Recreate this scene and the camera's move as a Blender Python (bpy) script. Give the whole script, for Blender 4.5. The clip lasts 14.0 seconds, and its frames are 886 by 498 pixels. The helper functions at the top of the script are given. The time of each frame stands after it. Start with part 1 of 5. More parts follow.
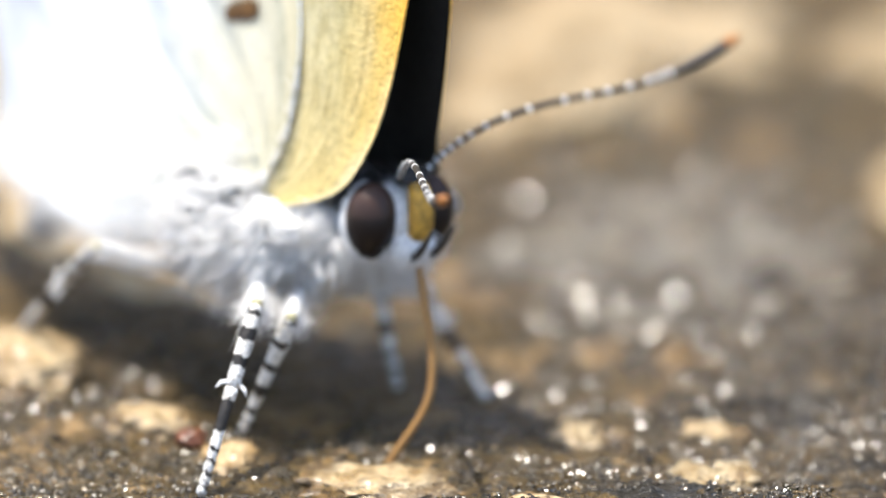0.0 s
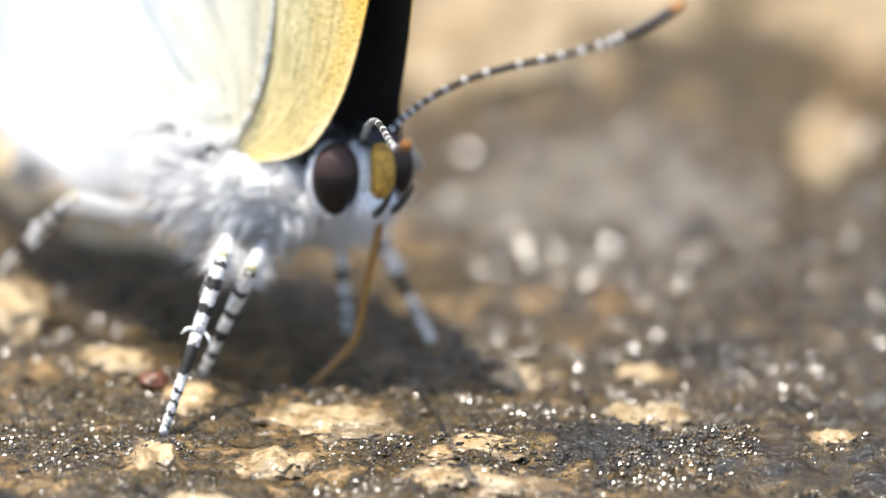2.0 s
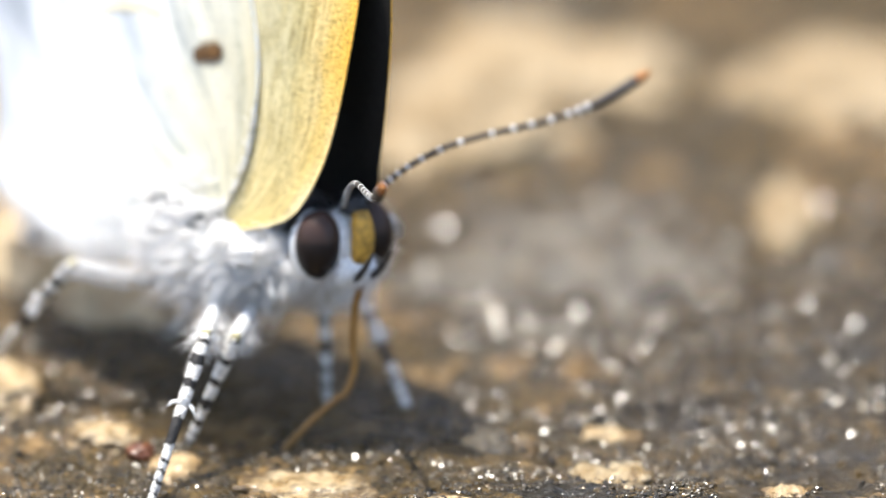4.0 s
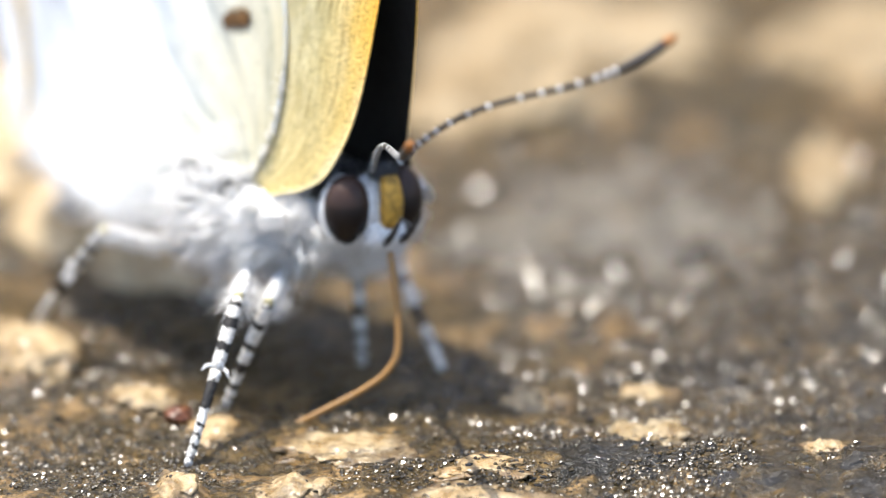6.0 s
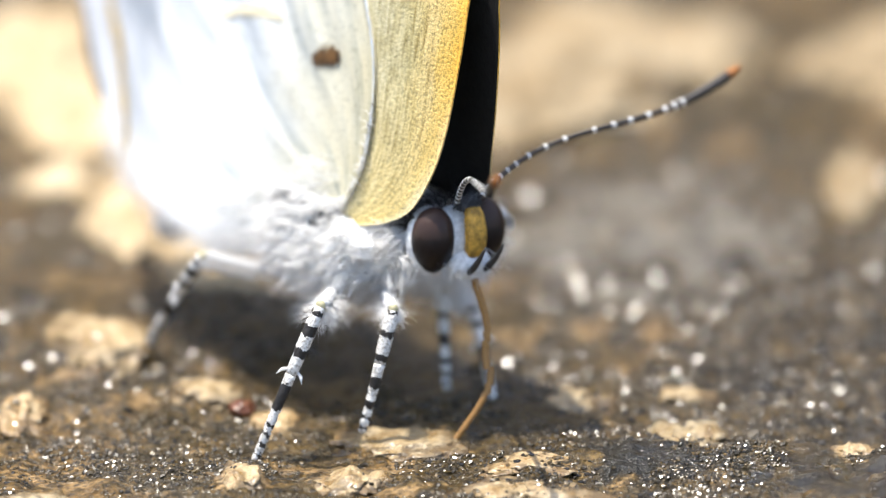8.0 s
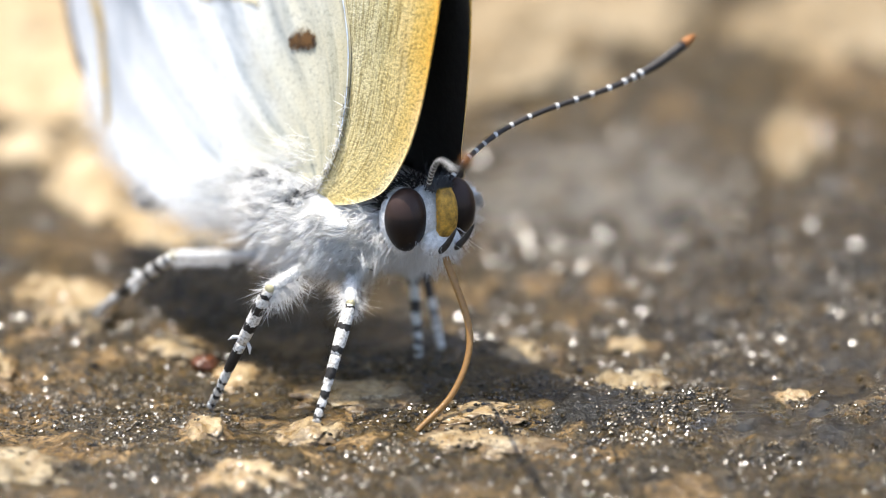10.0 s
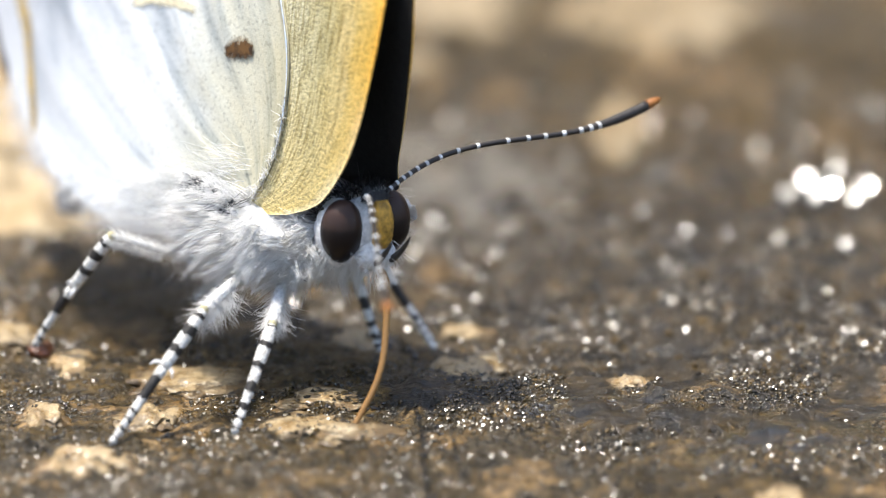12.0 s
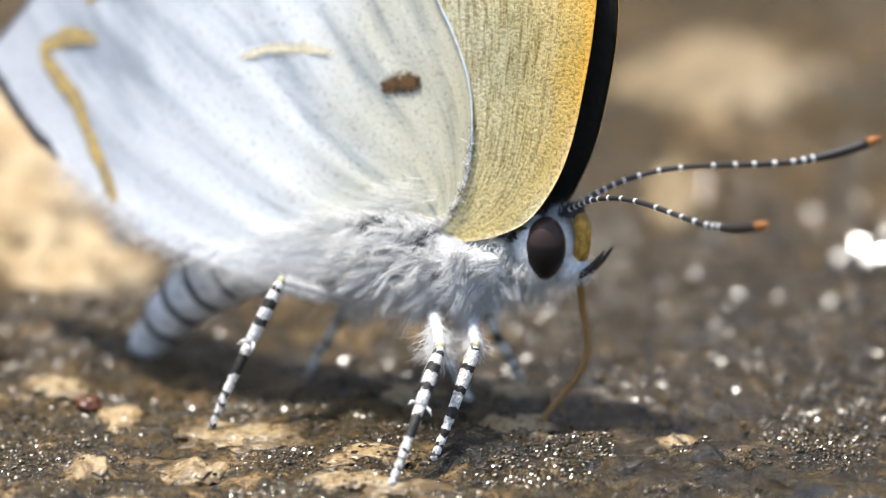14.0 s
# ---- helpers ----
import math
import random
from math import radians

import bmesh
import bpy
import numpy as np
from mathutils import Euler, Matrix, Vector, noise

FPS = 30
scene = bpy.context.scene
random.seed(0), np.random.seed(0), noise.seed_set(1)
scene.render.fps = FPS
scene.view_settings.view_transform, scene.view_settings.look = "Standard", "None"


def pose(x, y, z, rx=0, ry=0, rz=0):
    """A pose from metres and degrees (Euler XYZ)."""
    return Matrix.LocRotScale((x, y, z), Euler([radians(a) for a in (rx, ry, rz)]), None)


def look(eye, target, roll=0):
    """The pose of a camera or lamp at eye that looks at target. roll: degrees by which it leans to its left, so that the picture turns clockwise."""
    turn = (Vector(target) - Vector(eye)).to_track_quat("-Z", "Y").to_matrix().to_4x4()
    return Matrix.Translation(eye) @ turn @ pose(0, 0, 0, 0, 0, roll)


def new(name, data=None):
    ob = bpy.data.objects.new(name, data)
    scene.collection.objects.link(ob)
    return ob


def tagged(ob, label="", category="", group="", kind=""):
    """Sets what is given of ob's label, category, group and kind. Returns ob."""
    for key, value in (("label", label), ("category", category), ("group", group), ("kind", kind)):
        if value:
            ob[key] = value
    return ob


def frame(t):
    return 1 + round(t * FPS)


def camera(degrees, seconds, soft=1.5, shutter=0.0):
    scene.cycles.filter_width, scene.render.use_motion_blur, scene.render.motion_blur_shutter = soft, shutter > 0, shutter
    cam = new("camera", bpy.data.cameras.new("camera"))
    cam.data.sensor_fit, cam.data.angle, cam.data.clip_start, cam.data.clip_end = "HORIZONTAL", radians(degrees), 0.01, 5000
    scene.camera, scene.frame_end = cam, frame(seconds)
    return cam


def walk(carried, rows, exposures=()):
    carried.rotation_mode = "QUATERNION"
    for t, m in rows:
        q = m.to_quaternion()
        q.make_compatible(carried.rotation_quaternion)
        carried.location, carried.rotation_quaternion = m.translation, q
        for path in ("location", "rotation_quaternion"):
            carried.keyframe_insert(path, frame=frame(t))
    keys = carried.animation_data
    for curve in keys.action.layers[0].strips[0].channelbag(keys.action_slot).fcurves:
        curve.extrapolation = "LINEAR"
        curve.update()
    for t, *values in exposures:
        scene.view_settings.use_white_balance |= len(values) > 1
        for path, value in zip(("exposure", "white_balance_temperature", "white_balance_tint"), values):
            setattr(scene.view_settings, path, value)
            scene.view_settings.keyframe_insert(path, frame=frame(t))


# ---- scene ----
MM = 0.001  # all plan numbers below are in millimetres

# ---- camera and its path ----
cam = camera(3.78, 14.0, soft=1.0, shutter=0.2)
CAMERA_ROWS = [  # seconds, eye, target (mm), roll (degrees)
    (0.0, (-1.35, -196.08, 59.91), (-3.211, 3.540, 0.0), 1.45),
    (0.5, (-0.96, -199.29, 61.70), (-2.988, 2.157, 0.0), 1.29),
    (1.0, (-0.90, -199.55, 61.68), (-3.374, 1.275, 0.0), 1.47),
    (1.5, (-1.31, -207.31, 63.82), (-2.647, 1.560, 0.0), 1.46),
    (2.0, (-1.50, -207.55, 64.17), (-2.315, 0.879, 0.0), 1.57),
    (2.5, (-1.62, -217.47, 67.38), (-2.027, 1.356, 0.0), 1.40),
    (2.7, (-1.26, -217.54, 67.74), (-2.138, 3.076, 0.0), 1.52),
    (4.8, (1.67, -217.64, 66.46), (-2.358, 4.549, 0.0), -0.57),
    (5.0, (1.21, -218.23, 66.05), (-2.441, 3.377, 0.0), -0.53),
    (5.5, (1.17, -218.10, 66.61), (-2.229, 2.323, 0.0), -0.74),
    (6.0, (1.57, -217.91, 66.43), (-2.561, 2.853, 0.0), -0.61),
    (6.5, (0.33, -225.61, 68.99), (-2.699, 4.516, 0.0), -0.21),
    (6.6, (0.19, -224.16, 69.58), (-2.779, 5.936, 0.0), 0.37),
    (7.0, (0.43, -223.33, 70.76), (-3.419, 1.602, 0.0), 0.73),
    (7.2, (0.25, -223.74, 70.73), (-3.459, 2.367, 0.0), 0.81),
    (9.3, (2.16, -237.93, 73.22), (-3.044, 2.287, 0.0), -0.42),
    (9.5, (1.79, -237.94, 73.36), (-2.964, 1.149, 0.0), -0.38),
    (10.0, (0.99, -238.10, 73.35), (-2.558, 0.475, 0.0), -0.21),
    (10.5, (0.97, -237.91, 73.97), (-1.948, -1.002, 0.0), -0.15),
    (11.0, (-0.00, -238.94, 73.52), (0.000, -0.000, 0.0), -0.00),
    (11.5, (-1.17, -238.78, 73.78), (0.717, -0.310, 0.0), 0.04),
    (12.0, (-1.11, -238.73, 73.45), (0.561, -0.351, 0.0), 0.15),
    (12.5, (-1.62, -238.42, 73.59), (0.905, -1.838, 0.0), 0.28),
    (13.0, (-2.06, -238.81, 73.20), (1.652, -0.398, 0.0), 0.32),
    (13.5, (-1.49, -238.10, 71.99), (-0.995, 0.012, 0.0), 0.35),
    (14.0, (-0.09, -239.06, 71.80), (-0.400, 3.548, 0.0), 0.54),
]
walk(cam, [(t, look(Vector(e) * MM, Vector(a) * MM, r)) for t, e, a, r in CAMERA_ROWS], exposures=[(0.0, 0.95), (7.0, 0.88), (9.5, 0.75), (11.0, 0.62), (12.5, 0.62), (13.0, 0.68), (13.5, 0.64), (14.0, 0.50)])
cam.data.dof.use_dof = True
cam.data.dof.aperture_fstop = 67.0
cam.data.dof.aperture_blades = 0

# ---- daylight ----
SUN_FROM = Vector((-0.22, 0.02, 1.0)).normalized()
world = bpy.data.worlds.new("sky")
scene.world = world
world.use_nodes = True
sky = world.node_tree.nodes.new("ShaderNodeTexSky")
sky.sky_type, sky.sun_disc = "NISHITA", False
sky.dust_density, sky.ozone_density = 2.0, 0.7
sky.sun_elevation = math.asin(SUN_FROM.z)
sky.sun_rotation = math.atan2(SUN_FROM.x, SUN_FROM.y)
background = world.node_tree.nodes["Background"]
world.node_tree.links.new(sky.outputs[0], background.inputs[0])
background.inputs[1].default_value = 0.195
sun = new("sun", bpy.data.lights.new("sun", "SUN"))
sun.data.energy, sun.data.angle, sun.data.color = 4.15, radians(0.53), (1.0, 0.94, 0.84)
sun.matrix_world = look(SUN_FROM * 0.5, (0, 0, 0))


# ---- materials ----
class Mat:
    """A small node builder: values flow from left to right."""

    def __init__(self, name, rough=0.5, metal=0.0, spec=0.5):
        self.mat = bpy.data.materials.new(name)
        self.mat.use_nodes = True
        self.tree = self.mat.node_tree
        self.bsdf = self.tree.nodes["Principled BSDF"]
        self.bsdf.inputs["Roughness"].default_value = rough
        self.bsdf.inputs["Metallic"].default_value = metal
        self.bsdf.inputs["Specular IOR Level"].default_value = spec
        self.coords = self.tree.nodes.new("ShaderNodeTexCoord").outputs["Object"]

    def node(self, kind, **props):
        n = self.tree.nodes.new("ShaderNode" + kind)
        for key, value in props.items():
            if key == "operation":
                n.operation = value
            elif key == "blend_type":
                n.blend_type = value
            elif key == "data_type":
                n.data_type = value
            elif key == "feature":
                n.feature = value
        return n

    def link(self, a, b):
        self.tree.links.new(a, b)

    def stretched(self, sx, sy, sz, source=None):
        n = self.node("Mapping")
        n.inputs["Scale"].default_value = (sx, sy, sz)
        self.link(source or self.coords, n.inputs["Vector"])
        return n.outputs[0]

    def noise(self, size_mm, detail=4.0, source=None, rough=0.55, distort=0.0):
        n = self.node("TexNoise")
        n.inputs["Scale"].default_value = 1.0 / (size_mm * MM)
        n.inputs["Detail"].default_value = detail
        n.inputs["Roughness"].default_value = rough
        n.inputs["Distortion"].default_value = distort
        self.link(source or self.coords, n.inputs["Vector"])
        return n.outputs["Fac"]

    def ramp(self, fac, stops, step=False):
        n = self.node("ValToRGB")
        n.color_ramp.interpolation = "CONSTANT" if step else "LINEAR"
        els = n.color_ramp.elements
        while len(els) < len(stops):
            els.new(0.5)
        for el, (pos, col) in zip(els, stops):
            el.position = pos
            el.color = (*col, 1) if isinstance(col, tuple) else (col, col, col, 1)
        self.link(fac, n.inputs[0])
        return n.outputs[0]

    def mix(self, fac, a, b, blend="MIX"):
        n = self.node("Mix", data_type="RGBA", blend_type=blend)
        for value, sock in ((fac, n.inputs[0]), (a, n.inputs[6]), (b, n.inputs[7])):
            if isinstance(value, tuple):
                sock.default_value = (*value, 1)
            elif isinstance(value, (int, float)):
                sock.default_value = value
            else:
                self.link(value, sock)
        return n.outputs[2]

    def maths(self, op, a, b=0.0):
        n = self.node("Math", operation=op)
        for value, sock in ((a, n.inputs[0]), (b, n.inputs[1])):
            if isinstance(value, (int, float)):
                sock.default_value = value
            else:
                self.link(value, sock)
        return n.outputs[0]

    def axis(self, i):
        n = self.node("SeparateXYZ")
        self.link(self.coords, n.inputs[0])
        return n.outputs[i]

    def attribute(self, name):
        n = self.node("Attribute")
        n.attribute_name = name
        return n.outputs["Fac"]

    def random(self):
        return self.node("ObjectInfo").outputs["Random"]

    def island(self):
        return self.node("NewGeometry").outputs["Random Per Island"]

    def color(self, value):
        if isinstance(value, tuple):
            self.bsdf.inputs["Base Color"].default_value = (*value, 1)
        else:
            self.link(value, self.bsdf.inputs["Base Color"])
        return self

    def rough(self, value):
        self.link(value, self.bsdf.inputs["Roughness"])
        return self

    def bump(self, height, depth_mm, strength=1.0):
        n = self.node("Bump")
        n.inputs["Distance"].default_value = depth_mm * MM
        n.inputs["Strength"].default_value = strength
        self.link(height, n.inputs["Height"])
        self.link(n.outputs[0], self.bsdf.inputs["Normal"])
        return self


def ground_material():
    m = Mat("wet_rock", rough=0.45, spec=0.3)
    big, mid, fine = m.noise(3.6, 6, rough=0.68, distort=0.3), m.noise(0.7, 6, rough=0.7, distort=0.4), m.noise(0.12, 4, rough=0.62)
    dark = m.ramp(mid, [(0.30, (0.009, 0.007, 0.002)), (0.45, (0.040, 0.026, 0.005)), (0.58, (0.095, 0.058, 0.012)), (0.72, (0.20, 0.122, 0.033))])
    pale = m.ramp(mid, [(0.32, (0.060, 0.034, 0.007)), (0.5, (0.185, 0.108, 0.032)), (0.68, (0.33, 0.215, 0.095))])
    grey = m.ramp(mid, [(0.3, (0.030, 0.027, 0.020)), (0.7, (0.15, 0.130, 0.098))])
    mask = m.ramp(m.maths("ADD", big, m.maths("MULTIPLY", m.maths("SUBTRACT", mid, 0.5), 0.7)), [(0.53, 0.0), (0.61, 1.0)])
    cool = m.ramp(m.noise(6.5, 3), [(0.50, 0.0), (0.62, 0.35)])
    grain = m.ramp(fine, [(0.38, 0.16), (0.57, 1.0)])
    # a greyer, paler ellipse with ragged edges on the rock behind the head
    grey_patch = m.node("Mapping")
    grey_patch.inputs["Location"].default_value = (-0.4 / 3.4, -3.6 / 5.5, 0)
    grey_patch.inputs["Scale"].default_value = (1 / (3.4 * MM), 1 / (5.5 * MM), 0)
    m.link(m.coords, grey_patch.inputs["Vector"])
    out = m.node("VectorMath", operation="LENGTH")
    m.link(grey_patch.outputs[0], out.inputs[0])
    in_patch = m.ramp(m.maths("ADD", out.outputs["Value"], m.maths("MULTIPLY", m.maths("SUBTRACT", m.noise(2.2, 5), 0.5), 1.4)), [(0.6, 0.8), (1.15, 0.0)])
    patch_tone = m.ramp(mid, [(0.32, (0.10, 0.092, 0.075)), (0.66, (0.30, 0.275, 0.23))])
    rock = m.mix(1.0, m.mix(in_patch, m.mix(mask, m.mix(cool, dark, grey), pale), patch_tone), grain, "MULTIPLY")
    off = m.node("Mapping")
    off.inputs["Location"].default_value = (-5.2 / 5.2, 4.5 / 9.0, 0)
    off.inputs["Scale"].default_value = (1 / (5.2 * MM), 1 / (9.0 * MM), 0)
    m.link(m.coords, off.inputs["Vector"])
    far = m.node("VectorMath", operation="LENGTH")
    m.link(off.outputs[0], far.inputs[0])
    wet = m.ramp(m.maths("ADD", far.outputs["Value"], m.maths("MULTIPLY", m.maths("SUBTRACT", m.noise(1.6, 5), 0.5), 1.6)), [(0.75, 1.0), (1.05, 0.0)])
    sump = m.node("Mapping")
    sump.inputs["Location"].default_value = (-0.65 / 1.6, 9.7 / 1.4, 0)
    sump.inputs["Scale"].default_value = (1 / (1.6 * MM), 1 / (1.4 * MM), 0)
    m.link(m.coords, sump.inputs["Vector"])
    deep = m.node("VectorMath", operation="LENGTH")
    m.link(sump.outputs[0], deep.inputs[0])
    black = m.ramp(m.maths("ADD", deep.outputs["Value"], m.maths("MULTIPLY", m.maths("SUBTRACT", m.noise(0.7, 6, rough=0.7), 0.5), 2.2)), [(0.75, 1.0), (1.05, 0.0)])
    soaked = m.ramp(mid, [(0.38, (0.005, 0.004, 0.0015)), (0.51, (0.019, 0.013, 0.0035)), (0.60, (0.055, 0.035, 0.009)), (0.70, (0.16, 0.10, 0.029))])
    m.color(m.mix(black, m.mix(wet, rock, soaked), (0.010, 0.009, 0.006)))
    m.rough(m.mix(wet, m.ramp(mid, [(0.32, 0.16), (0.5, 0.35), (0.7, 0.6)]), (0.2, 0.2, 0.2)))
    m.bump(m.maths("ADD", m.noise(0.10, 4), m.maths("MULTIPLY", m.noise(0.33, 3), 2.0)), 0.09)
    # a skin of water over the rock, lumpy where grains stand up
    skin = m.node("Bump")
    skin.inputs["Distance"].default_value = 0.16 * MM
    m.link(m.maths("ADD", m.maths("MULTIPLY", m.noise(0.17, 2), 0.8), m.maths("MULTIPLY", m.noise(0.6, 3), 2.2)), skin.inputs["Height"])
    m.link(skin.outputs[0], m.bsdf.inputs["Coat Normal"])
    m.bsdf.inputs["Coat IOR"].default_value = 1.4
    m.bsdf.inputs["Coat Roughness"].default_value = 0.10
    m.link(m.ramp(m.maths("ADD", m.noise(2.4, 4), m.maths("MULTIPLY", wet, 0.25)), [(0.46, 0.05), (0.60, 0.55)]), m.bsdf.inputs["Coat Weight"])
    return m.mat


def stone_material():
    m = Mat("pale_limestone", rough=0.5)
    a, b, f = m.noise(0.8, 6, rough=0.7, distort=0.3), m.noise(0.20, 5, rough=0.65), m.noise(0.07, 3)
    c = m.ramp(a, [(0.33, (0.12, 0.07, 0.02)), (0.40, (0.32, 0.21, 0.085)), (0.49, (0.50, 0.38, 0.205)), (0.62, (0.62, 0.52, 0.34))])
    c = m.mix(m.ramp(b, [(0.50, 0.0), (0.60, 0.7)]), c, (0.085, 0.052, 0.014))
    c = m.mix(m.ramp(f, [(0.55, 0.0), (0.66, 0.5)]), c, (0.12, 0.075, 0.022))
    # a brown tone reaches in from the rim in ragged tongues
    rim_brown = m.maths("ADD", m.attribute("rim"), m.maths("MULTIPLY", m.maths("SUBTRACT", m.noise(0.5, 7, rough=0.72, distort=0.7), 0.5), 2.6))
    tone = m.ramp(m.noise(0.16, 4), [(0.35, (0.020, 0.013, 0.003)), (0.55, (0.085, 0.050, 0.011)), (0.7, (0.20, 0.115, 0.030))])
    c = m.mix(m.ramp(rim_brown, [(0.60, 0.0), (0.74, 0.55), (0.95, 0.95)]), c, tone)
    c = m.mix(m.ramp(m.random(), [(0.0, 0.0), (1.0, 0.25)]), c, (0.36, 0.20, 0.075))
    m.color(m.mix(1.0, c, m.ramp(m.random(), [(0.0, 0.7), (1.0, 1.0)]), "MULTIPLY"))
    m.rough(m.ramp(a, [(0.35, 0.18), (0.6, 0.55)]))
    m.bump(m.maths("ADD", b, m.maths("MULTIPLY", f, 0.6)), 0.06)
    m.bsdf.inputs["Coat Weight"].default_value = 0.4
    m.bsdf.inputs["Coat Roughness"].default_value = 0.2
    return m.mat


def dry_stone_material(name, tone):
    m = Mat(name, rough=0.8, spec=0.3)
    a, b = m.noise(1.2, 6, rough=0.65, distort=0.2), m.noise(0.25, 5, rough=0.65)
    c = m.ramp(a, [(0.30, (0.24 * tone, 0.155 * tone, 0.07 * tone)), (0.45, (0.40 * tone, 0.295 * tone, 0.165 * tone)), (0.62, (0.52 * tone, 0.415 * tone, 0.265 * tone))])
    m.color(m.mix(m.ramp(b, [(0.55, 0.0), (0.68, 0.5)]), c, (0.20, 0.13, 0.055)))
    m.bump(b, 0.06)
    return m.mat


def grain_material():
    m = Mat("wet_grain", rough=0.3, spec=0.6)
    m.bsdf.inputs["IOR"].default_value = 1.52
    m.color(m.ramp(m.island(), [(0.0, (0.010, 0.008, 0.003)), (0.6, (0.036, 0.026, 0.009)), (0.9, (0.08, 0.055, 0.019)), (1.0, (0.14, 0.10, 0.05))]))
    return m.mat


def chip_material():
    m = Mat("wet_crystal", rough=0.22, spec=0.6)
    m.bsdf.inputs["IOR"].default_value = 1.5
    m.color(m.ramp(m.island(), [(0.0, (0.008, 0.006, 0.002)), (0.7, (0.035, 0.023, 0.006)), (1.0, (0.10, 0.062, 0.018))]))
    return m.mat


def clear_chip_material():
    """Larger clean crystal faces, almost mirrors."""
    m = Mat("clean_crystal", rough=0.14, spec=0.8)
    m.bsdf.inputs["IOR"].default_value = 1.55
    m.color(m.mix(m.ramp(m.noise(0.1, 3), [(0.4, 0.0), (0.6, 1.0)]), (0.05, 0.045, 0.04), (0.16, 0.15, 0.13)))
    return m.mat


def glint_material():
    """Rounded wet grit, each grain with its own small highlight."""
    m = Mat("wet_round_grit", rough=0.13, spec=0.5)
    m.color(m.ramp(m.island(), [(0.0, (0.012, 0.009, 0.003)), (0.6, (0.050, 0.033, 0.009)), (1.0, (0.13, 0.08, 0.025))]))
    return m.mat


def water_material():
    m = Mat("water", rough=0.03, spec=0.5)
    m.color((0.9, 0.95, 1.0))
    m.bsdf.inputs["Transmission Weight"].default_value = 1.0
    m.bsdf.inputs["IOR"].default_value = 1.33
    m.bump(m.noise(0.5, 3), 0.06)
    return m.mat


def forewing_material():
    m = Mat("golden_wing_scales", rough=0.5, spec=0.35)
    across, along = m.attribute("across"), m.attribute("along")
    fan = m.node("CombineXYZ")
    m.link(m.maths("MULTIPLY", m.maths("ADD", across, m.maths("MULTIPLY", along, 0.35)), 60.0), fan.inputs[0])
    m.link(m.maths("MULTIPLY", along, 15.0), fan.inputs[1])
    dash = m.node("TexNoise")
    dash.inputs["Scale"].default_value, dash.inputs["Detail"].default_value = 1.0, 5.0
    dash.inputs["Roughness"].default_value = 0.65
    m.link(fan.outputs[0], dash.inputs["Vector"])
    grain = m.noise(0.055, 3)
    blotch = m.noise(0.5, 4, m.stretched(1.0, 1.0, 0.4))
    wob = m.maths("ADD", across, m.maths("MULTIPLY", m.maths("SUBTRACT", blotch, 0.5), 0.20))
    upper = m.ramp(wob, [(0.0, (0.86, 0.46, 0.07)), (0.05, (0.85, 0.52, 0.10)), (0.14, (0.76, 0.53, 0.16)), (0.20, (0.78, 0.60, 0.26)), (0.27, (0.68, 0.55, 0.25)), (0.36, (0.60, 0.52, 0.27)), (0.55, (0.63, 0.58, 0.38)), (1.0, (0.66, 0.62, 0.47))])
    lower = m.ramp(wob, [(0.0, (0.88, 0.73, 0.40)), (0.10, (0.82, 0.63, 0.25)), (0.5, (0.74, 0.62, 0.32)), (1.0, (0.72, 0.67, 0.48))])
    base = m.mix(m.ramp(m.maths("ADD", along, m.maths("MULTIPLY", m.maths("SUBTRACT", blotch, 0.5), 0.1)), [(0.10, 0.0), (0.26, 1.0)]), lower, upper)
    # dark scales thin out towards the front margin
    few = m.ramp(across, [(0.03, 1.0), (0.16, 0.35), (0.3, 0.0)])
    speck = m.ramp(dash.outputs["Fac"], [(0.36, (0.48, 0.43, 0.29)), (0.48, (0.84, 0.81, 0.72)), (0.56, (1.0, 1.0, 1.0))])
    speck = m.mix(few, speck, (1.0, 1.0, 1.0))
    fine = m.ramp(grain, [(0.36, 0.58), (0.52, 1.0)])
    m.color(m.mix(1.0, m.mix(1.0, base, speck, "MULTIPLY"), fine, "MULTIPLY"))
    m.bump(m.maths("ADD", grain, blotch), 0.024)
    return m.mat


def hindwing_material():
    m = Mat("cream_wing_scales", rough=0.55, spec=0.3)
    x = m.axis(0)
    across, along = m.attribute("across"), m.attribute("along")
    fan = m.node("CombineXYZ")
    m.link(m.maths("MULTIPLY", across, 15.0), fan.inputs[0])
    m.link(m.maths("MULTIPLY", along, 3.0), fan.inputs[1])
    streak = m.node("TexNoise")
    streak.inputs["Scale"].default_value, streak.inputs["Detail"].default_value = 1.0, 4.0
    m.link(fan.outputs[0], streak.inputs["Vector"])
    rays = m.noise(0.085, 3)
    broad = m.noise(0.9, 4)
    run = m.maths("ADD", m.maths("MULTIPLY", m.maths("ADD", x, 0.011), 1 / 0.0095), m.maths("MULTIPLY", m.maths("SUBTRACT", broad, 0.5), 0.25))
    base = m.ramp(run, [(0.0, (0.54, 0.56, 0.59)), (0.40, (0.70, 0.72, 0.73)), (0.62, (0.76, 0.77, 0.75)), (0.80, (0.62, 0.60, 0.49)), (1.0, (0.55, 0.50, 0.34))])
    speck = m.ramp(rays, [(0.33, 0.74), (0.45, 1.0)])
    shade = m.ramp(streak.outputs["Fac"], [(0.34, (0.58, 0.62, 0.67)), (0.45, (0.84, 0.86, 0.89)), (0.56, (1.0, 1.0, 1.0))])
    m.color(m.mix(1.0, m.mix(1.0, base, speck, "MULTIPLY"), shade, "MULTIPLY"))
    m.bump(m.noise(0.07, 2), 0.007)
    return m.mat


